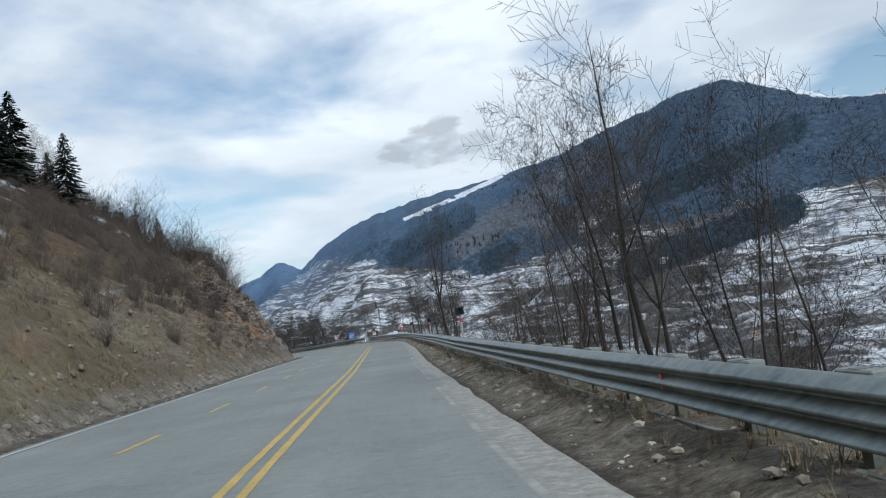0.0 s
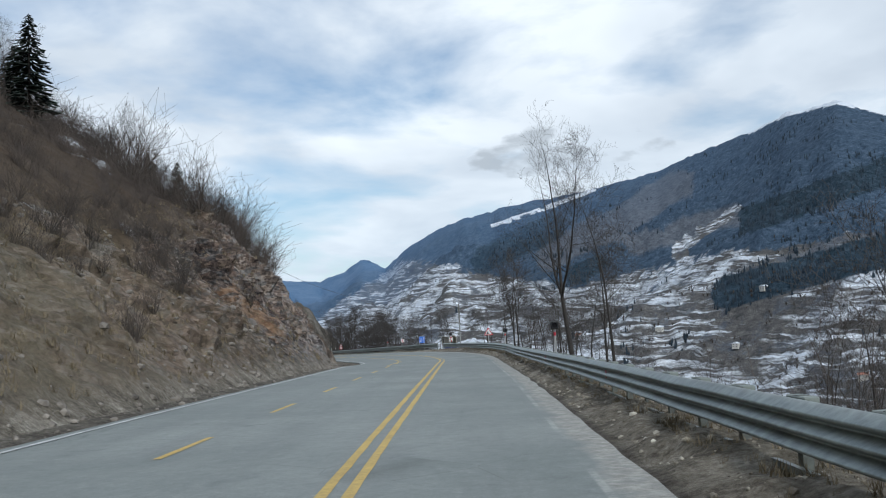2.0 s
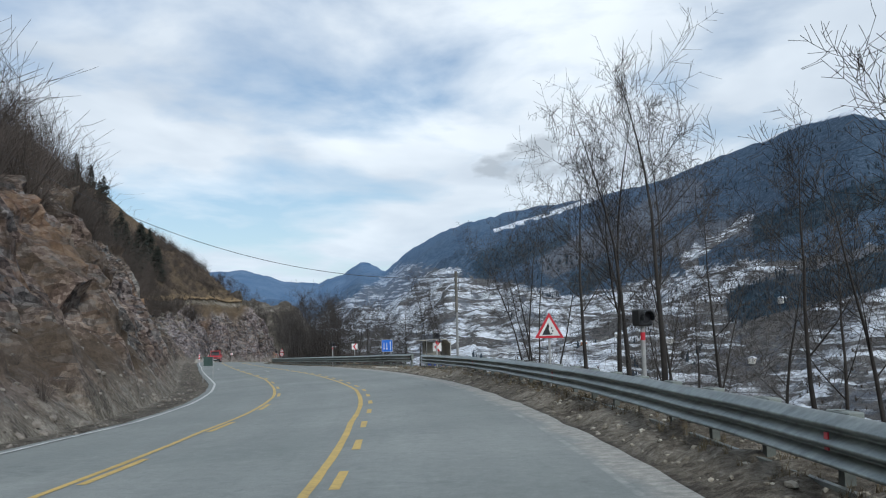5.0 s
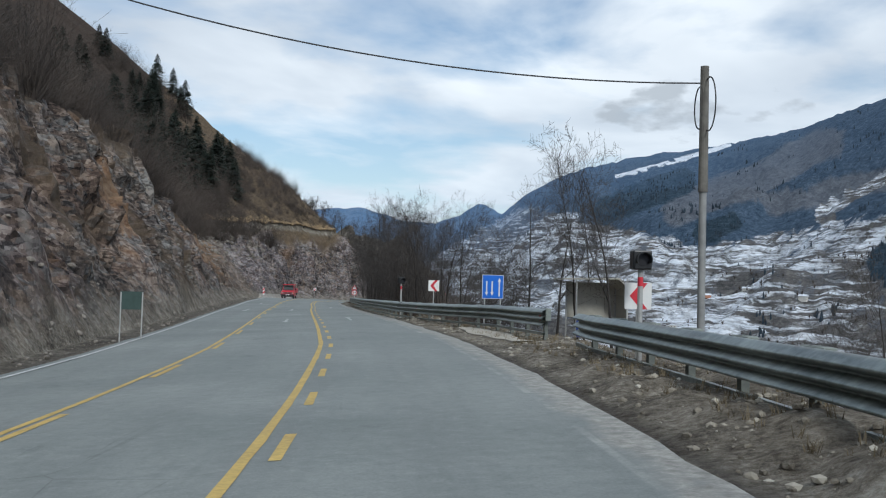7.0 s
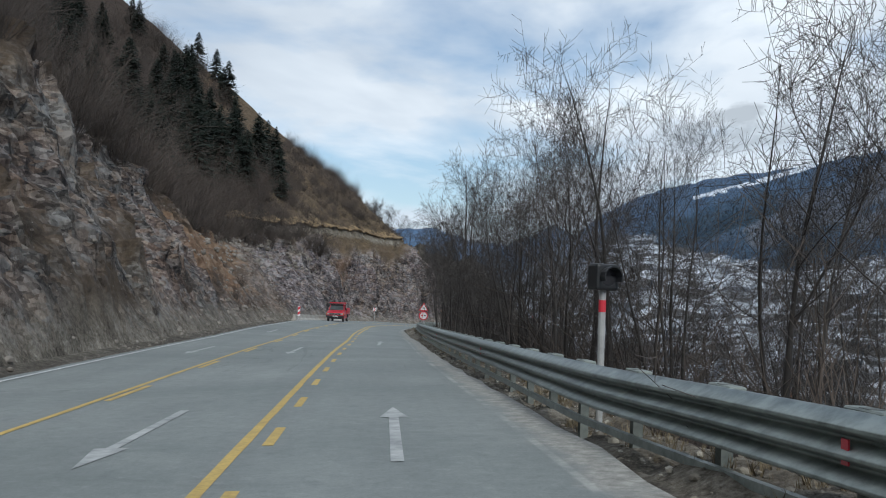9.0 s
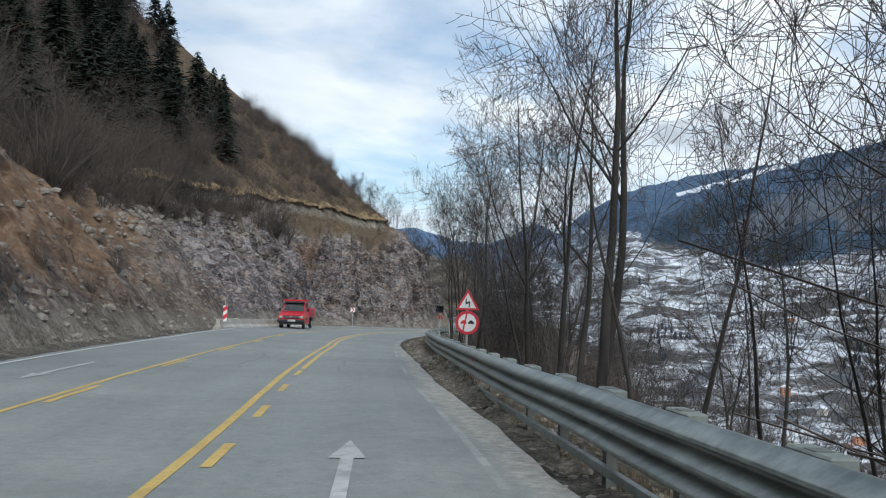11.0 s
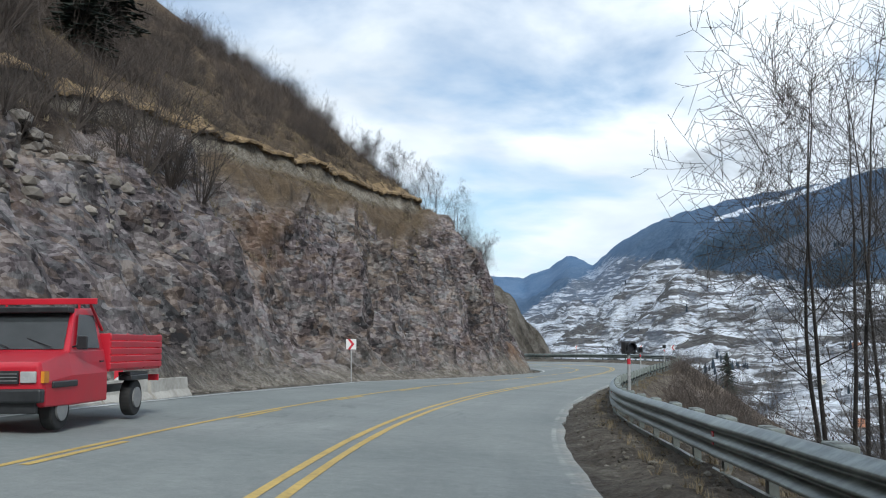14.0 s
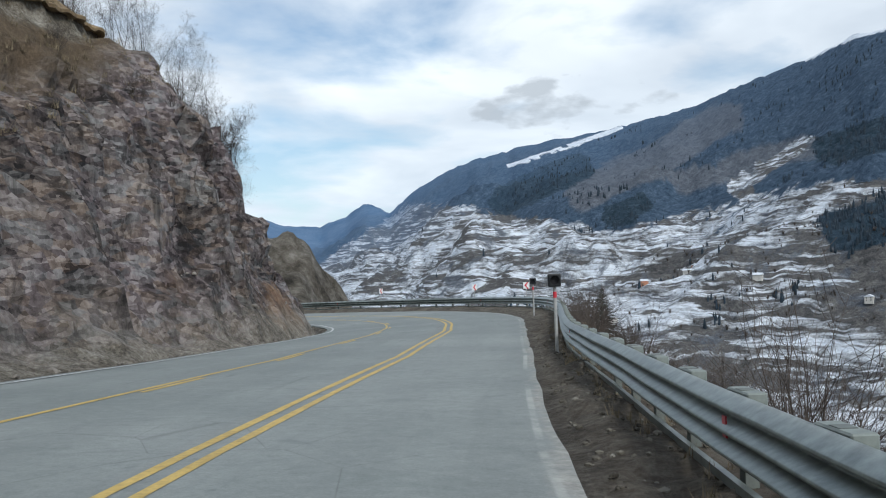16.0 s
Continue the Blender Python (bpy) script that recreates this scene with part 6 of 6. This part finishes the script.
def pickup():
    t = thing("pickup_truck", "faded red pickup truck with slatted cargo bed, facing down the road", "pickup truck")
    def sec(y, zb, zt, w0, w1):
        return [(-w0, y, zb), (w0, y, zb), (w0, y, zb + (zt - zb) * 0.55), (w1, y, zt), (-w1, y, zt), (-w0, y, zb + (zt - zb) * 0.55)]

    loft("body", [sec(2.32, 0.42, 0.98, 0.90, 0.84), sec(2.25, 0.38, 1.04, 0.94, 0.86), sec(1.35, 0.36, 1.20, 0.95, 0.86), sec(0.0, 0.36, 1.22, 0.95, 0.88), sec(-0.05, 0.36, 1.22, 0.95, 0.88)], M_PAINT, t)
    loft("cab", [[(-0.88, 1.36, 1.15), (0.88, 1.36, 1.15), (0.72, 0.80, 1.88), (-0.72, 0.80, 1.88)], [(-0.88, -0.05, 1.15), (0.88, -0.05, 1.15), (0.72, 0.02, 1.92), (-0.72, 0.02, 1.92)]], M_PAINT, t)
    bm = bmesh.new()
    bm.faces.new([bm.verts.new(p) for p in ((-0.78, 1.325, 1.23), (0.78, 1.325, 1.23), (0.67, 0.885, 1.81), (-0.67, 0.885, 1.81))])
    bmesh.ops.solidify(bm, geom=bm.faces[:], thickness=-0.03)
    part("windscreen", bm, M_GLASS, t, "dark windscreen glass")
    for k in (-1, 1):
        bm = bmesh.new()
        bm.faces.new([bm.verts.new(p) for p in ((k * 0.885, 1.12, 1.24), (k * 0.885, 0.18, 1.24), (k * 0.765, 0.18, 1.79), (k * 0.765, 0.78, 1.79))])
        bmesh.ops.solidify(bm, geom=bm.faces[:], thickness=0.03 * k)
        bmesh.ops.translate(bm, verts=bm.verts, vec=(k * 0.005, 0, 0))
        part("side_window", bm, M_GLASS, t, "dark side glass")
        block("door_handle", (0.02, 0.14, 0.03), (k * 0.96, 0.25, 1.02), M_BLACK, t, "black door handle")
        block("headlamp", (0.24, 0.05, 0.17), (k * 0.72, 2.335, 0.82), M_LAMP, t, "clear square headlamp", 0.015)
        block("indicator", (0.05, 0.16, 0.17), (k * 0.925, 2.24, 0.82), M_AMBER, t, "amber indicator")
        block("mirror", (0.17, 0.05, 0.22), (k * 1.02, 1.18, 1.33), M_BLACK, t, "black wing mirror", 0.02)
        rod("mirror_arm", 0.015, (k * 0.86, 1.18, 1.26), (k * 1.0, 1.18, 1.3), M_BLACK, t)
    block("grille", (1.16, 0.05, 0.19), (0, 2.335, 0.82), M_BLACK, t, "black grille")
    for z in (0.77, 0.82, 0.87):
        block("grille_bar", (1.12, 0.02, 0.012), (0, 2.365, z), M_HUB, t, "dull grille bar")
    block("badge", (0.18, 0.015, 0.06), (0, 2.372, 0.83), M_HUB, t, "plain oval badge shape", 0.006)
    block("bumper", (1.92, 0.16, 0.20), (0, 2.36, 0.55), M_BLACK, t, "black bumper", 0.03)
    block("valance", (1.7, 0.10, 0.18), (0, 2.30, 0.38), M_BLACK, t, "dark lower valance", 0.02)
    block("number_plate", (0.52, 0.012, 0.12), (-0.05, 2.448, 0.57), M_SIGNWHITE, t, "white number plate")
    for i in range(6):
        block("plate_bar", (0.045, 0.006, 0.07), (-0.24 + 0.075 * i, 2.457, 0.57), M_BLACK, t, "black bar")
    block("sun_visor", (1.45, 0.22, 0.10), (0, 0.93, 1.86), M_BLACK, t, "black windscreen visor", 0.02)
    for k in (-1, 1):
        rod("wiper", 0.008, (k * 0.35 - 0.25, 1.34, 1.26), (k * 0.35 + 0.2, 1.22, 1.40), M_BLACK, t, "black wiper")
    # headboard, cargo bed of pressed slats
    block("headboard", (1.85, 0.05, 0.10), (0, 0.42, 2.02), M_PAINT, t, "red rack board", 0.01)
    for k in (-1, 1):
        rod("rack_arm", 0.025, (k * 0.80, 0.42, 2.0), (k * 0.80, -0.12, 1.55), M_PAINT, t)
        rod("rack_leg", 0.02, (k * 0.62, 0.42, 1.88), (k * 0.62, 0.42, 2.0), M_PAINT, t)
    block("bed_floor", (1.86, 2.55, 0.08), (0, -1.42, 0.88), M_PAINT, t)
    for k in (-1, 1):
        for i in range(5):
            block("bed_slat", (0.045, 2.6, 0.105), (k * 0.95, -1.42, 0.93 + 0.125 * i), M_PAINT, t, "", 0.012)
        for y in (-0.16, -1.0, -1.85, -2.69):
            block("bed_stake", (0.03, 0.06, 0.66), (k * 0.925, y, 1.17), M_PAINT, t)
        block("mudguard", (0.22, 0.9, 0.05), (k * 0.84, -1.55, 0.78), M_BLACK, t)
        block("chassis_rail", (0.10, 4.2, 0.14), (k * 0.42, -0.4, 0.50), M_BLACK, t)
        block("tail_lamp", (0.20, 0.05, 0.12), (k * 0.8, -2.76, 0.66), M_RED, t, "red tail lamp")
    for y in (-0.14, -2.71):
        block("bed_end", (1.9, 0.045, 0.62), (0, y, 1.18), M_PAINT, t, "", 0.01)
    for x, y in ((-0.80, 1.62), (0.80, 1.62), (-0.80, -1.55), (0.80, -1.55)):
        wheel(t, x, y)
        block("wheel_arch", (0.26, 0.86, 0.10), (x * 1.06, y, 0.70), M_BLACK, t, "dark wheel arch", 0.02)
    return t


truck = pickup()
truck.matrix_basis = place(274.5, -7.75, 0.03, 180 + 3)
# ---- the far valley: houses and trees ----
M_WALL = speckled("plastered_house_wall", (0.42, 0.40, 0.36), (0.62, 0.60, 0.56), 0.6, 0.9, 0.1)
M_BRICKWALL = speckled("bare_brick_wall", (0.38, 0.17, 0.10), (0.50, 0.25, 0.16), 0.6, 0.9, 0.1)
M_ROOF = speckled("rusty_roof_sheet", (0.25, 0.10, 0.07), (0.38, 0.17, 0.12), 0.5, 0.7, 0.1)
M_SNOWROOF = speckled("snowy_roof", (0.55, 0.58, 0.63), (0.72, 0.75, 0.80), 0.4, 0.8, 0.1)
M_PANE = speckled("dark_window_glass", (0.02, 0.025, 0.03), (0.05, 0.055, 0.065), 1, 0.2, 0.0)


def house(wall, roof, w, d, h, label):
    home = thing("house", label, "house", "houses across the valley")
    block("wall", (w, d, h + 3), (0, 0, (h - 3) / 2), wall, home)
    bm = bmesh.new()
    plate(bm, [(-w / 2 - 0.7, h - 0.2), (w / 2 + 0.7, h - 0.2), (0, h + w * 0.30)], -d / 2 - 0.8, d + 1.6)
    bmesh.ops.recalc_face_normals(bm, faces=bm.faces)
    part("roof", bm, roof, home)
    for k in range(2):
        for x in (-w * 0.25, w * 0.25):
            for z in np.arange(1.6, h - 0.6, 2.9):
                block("window", (1.2, 0.1, 1.3), (x, (-1) ** k * (d / 2 + 0.03), z), M_PANE, home, "dark window")
    return home


def far_place(b, r, turn):
    p, f = mountain_height(b, r)
    return Matrix.Translation(p) @ Matrix.Rotation(radians(turn), 4, "Z")


rng = random.Random(5)
designs = [house(M_WALL, M_SNOWROOF, 9, 11, 6.2, "pale two-storey house under a snowy roof across the valley"),
           house(M_BRICKWALL, M_SNOWROOF, 10, 10, 8.6, "orange brick house under a snowy roof across the valley"),
           house(M_WALL, M_ROOF, 8, 10, 5.8, "pale house with a rusty red roof across the valley")]
used = [False] * 3
for i in range(40):
    b, r = rng.uniform(-26, 5), rng.uniform(560, 1150)
    if i % 3 == 0:
        b, r = rng.gauss(-7, 4), rng.gauss(900, 120)
    n = rng.choice((0, 0, 0, 2, 0, 1, 2, 0))
    m = far_place(b, r, rng.uniform(0, 180)) @ Matrix.Diagonal((0.85, 0.85, 0.8, 1))
    if not used[n]:
        designs[n].matrix_basis, used[n] = m, True
    else:
        copy_thing(designs[n], m)


def cone_store(seed, sides, h, r):
    q = random.Random(seed)
    verts = [Vector((0, 0, h))]
    for j, (z, k) in enumerate(((0.55 * h, 0.55), (0.45 * h, 0.75), (-0.3 * h, 1.0))):
        for i in range(sides):
            a = 2 * math.pi * (i + q.random() * 0.5) / sides
            verts.append(Vector((math.cos(a), math.sin(a), 0)) * r * k * q.uniform(0.7, 1.2) + Vector((0, 0, z)))
    faces = [(0, 1 + i, 1 + (i + 1) % sides) for i in range(sides)]
    for j in range(2):
        faces += [(1 + j * sides + i, 1 + j * sides + sides + i, 1 + j * sides + sides + (i + 1) % sides, 1 + j * sides + (i + 1) % sides) for i in range(sides)]
    return verts, faces


firs = [cone_store(200 + n, 5, 11 + n, 2.6) for n in range(3)]
spots = []
for _ in range(17000):
    b, r = rng.uniform(-32, 9), math.exp(rng.uniform(math.log(900), math.log(2900)))
    p, f = mountain_height(b, r)
    if f > 0.97:
        continue
    e = math.degrees(math.atan2(p.z, r))
    wood = noise.fractal(Vector((p.x, p.y, 0)) * 0.0065, 1, 2, 4)
    if conifer_zone(b, e) + 0.7 * wood > 0.45 or (e > float(field_top(b)) and wood > 0.25 and rng.random() < 0.5) or rng.random() < 0.012:
        spots.append((p, rng.uniform(0, 6.28), rng.uniform(0.35, 0.75), rng.randrange(3)))
# needle colour includes a blue lift for the haze across the valley
M_FARFIR = speckled("far_conifers", (0.008, 0.018, 0.028), (0.03, 0.05, 0.075), 0.05, 0.9, 0.1)
scatter("far_forest", firs, spots, M_FARFIR, "dark conifer forest on the far mountainsides", "forest")


def round_store(seed):
    q = random.Random(seed)
    verts, faces = [], []
    for _ in range(26):
        a, t, h = q.uniform(0, 6.28), q.uniform(0.1, 0.6), q.uniform(4, 8)
        tip = Vector((math.cos(a) * t * h, math.sin(a) * t * h, h))
        side = Vector((-math.sin(a), math.cos(a), 0)) * 0.28
        n = len(verts)
        verts += [tip * 0.2 - side, tip * 0.2 + side, tip]
        faces.append((n, n + 1, n + 2))
    return verts, faces


broad = [round_store(230 + n) for n in range(4)]
spots = []
for _ in range(6500):
    b, r = rng.uniform(-34, 9), math.exp(rng.uniform(math.log(210), math.log(1250)))
    p, f = mountain_height(b, r)
    row = noise.fractal(Vector((p.x, p.y, 5)) * 0.012, 1, 2, 4)
    if row > -0.1 or r < 520:
        spots.append((p, rng.uniform(0, 6.28), rng.uniform(0.35, 0.9), rng.randrange(4)))
scatter("far_scrub", broad, spots, M_BRUSH, "bare brown trees among snowy terraces across the valley", "trees")
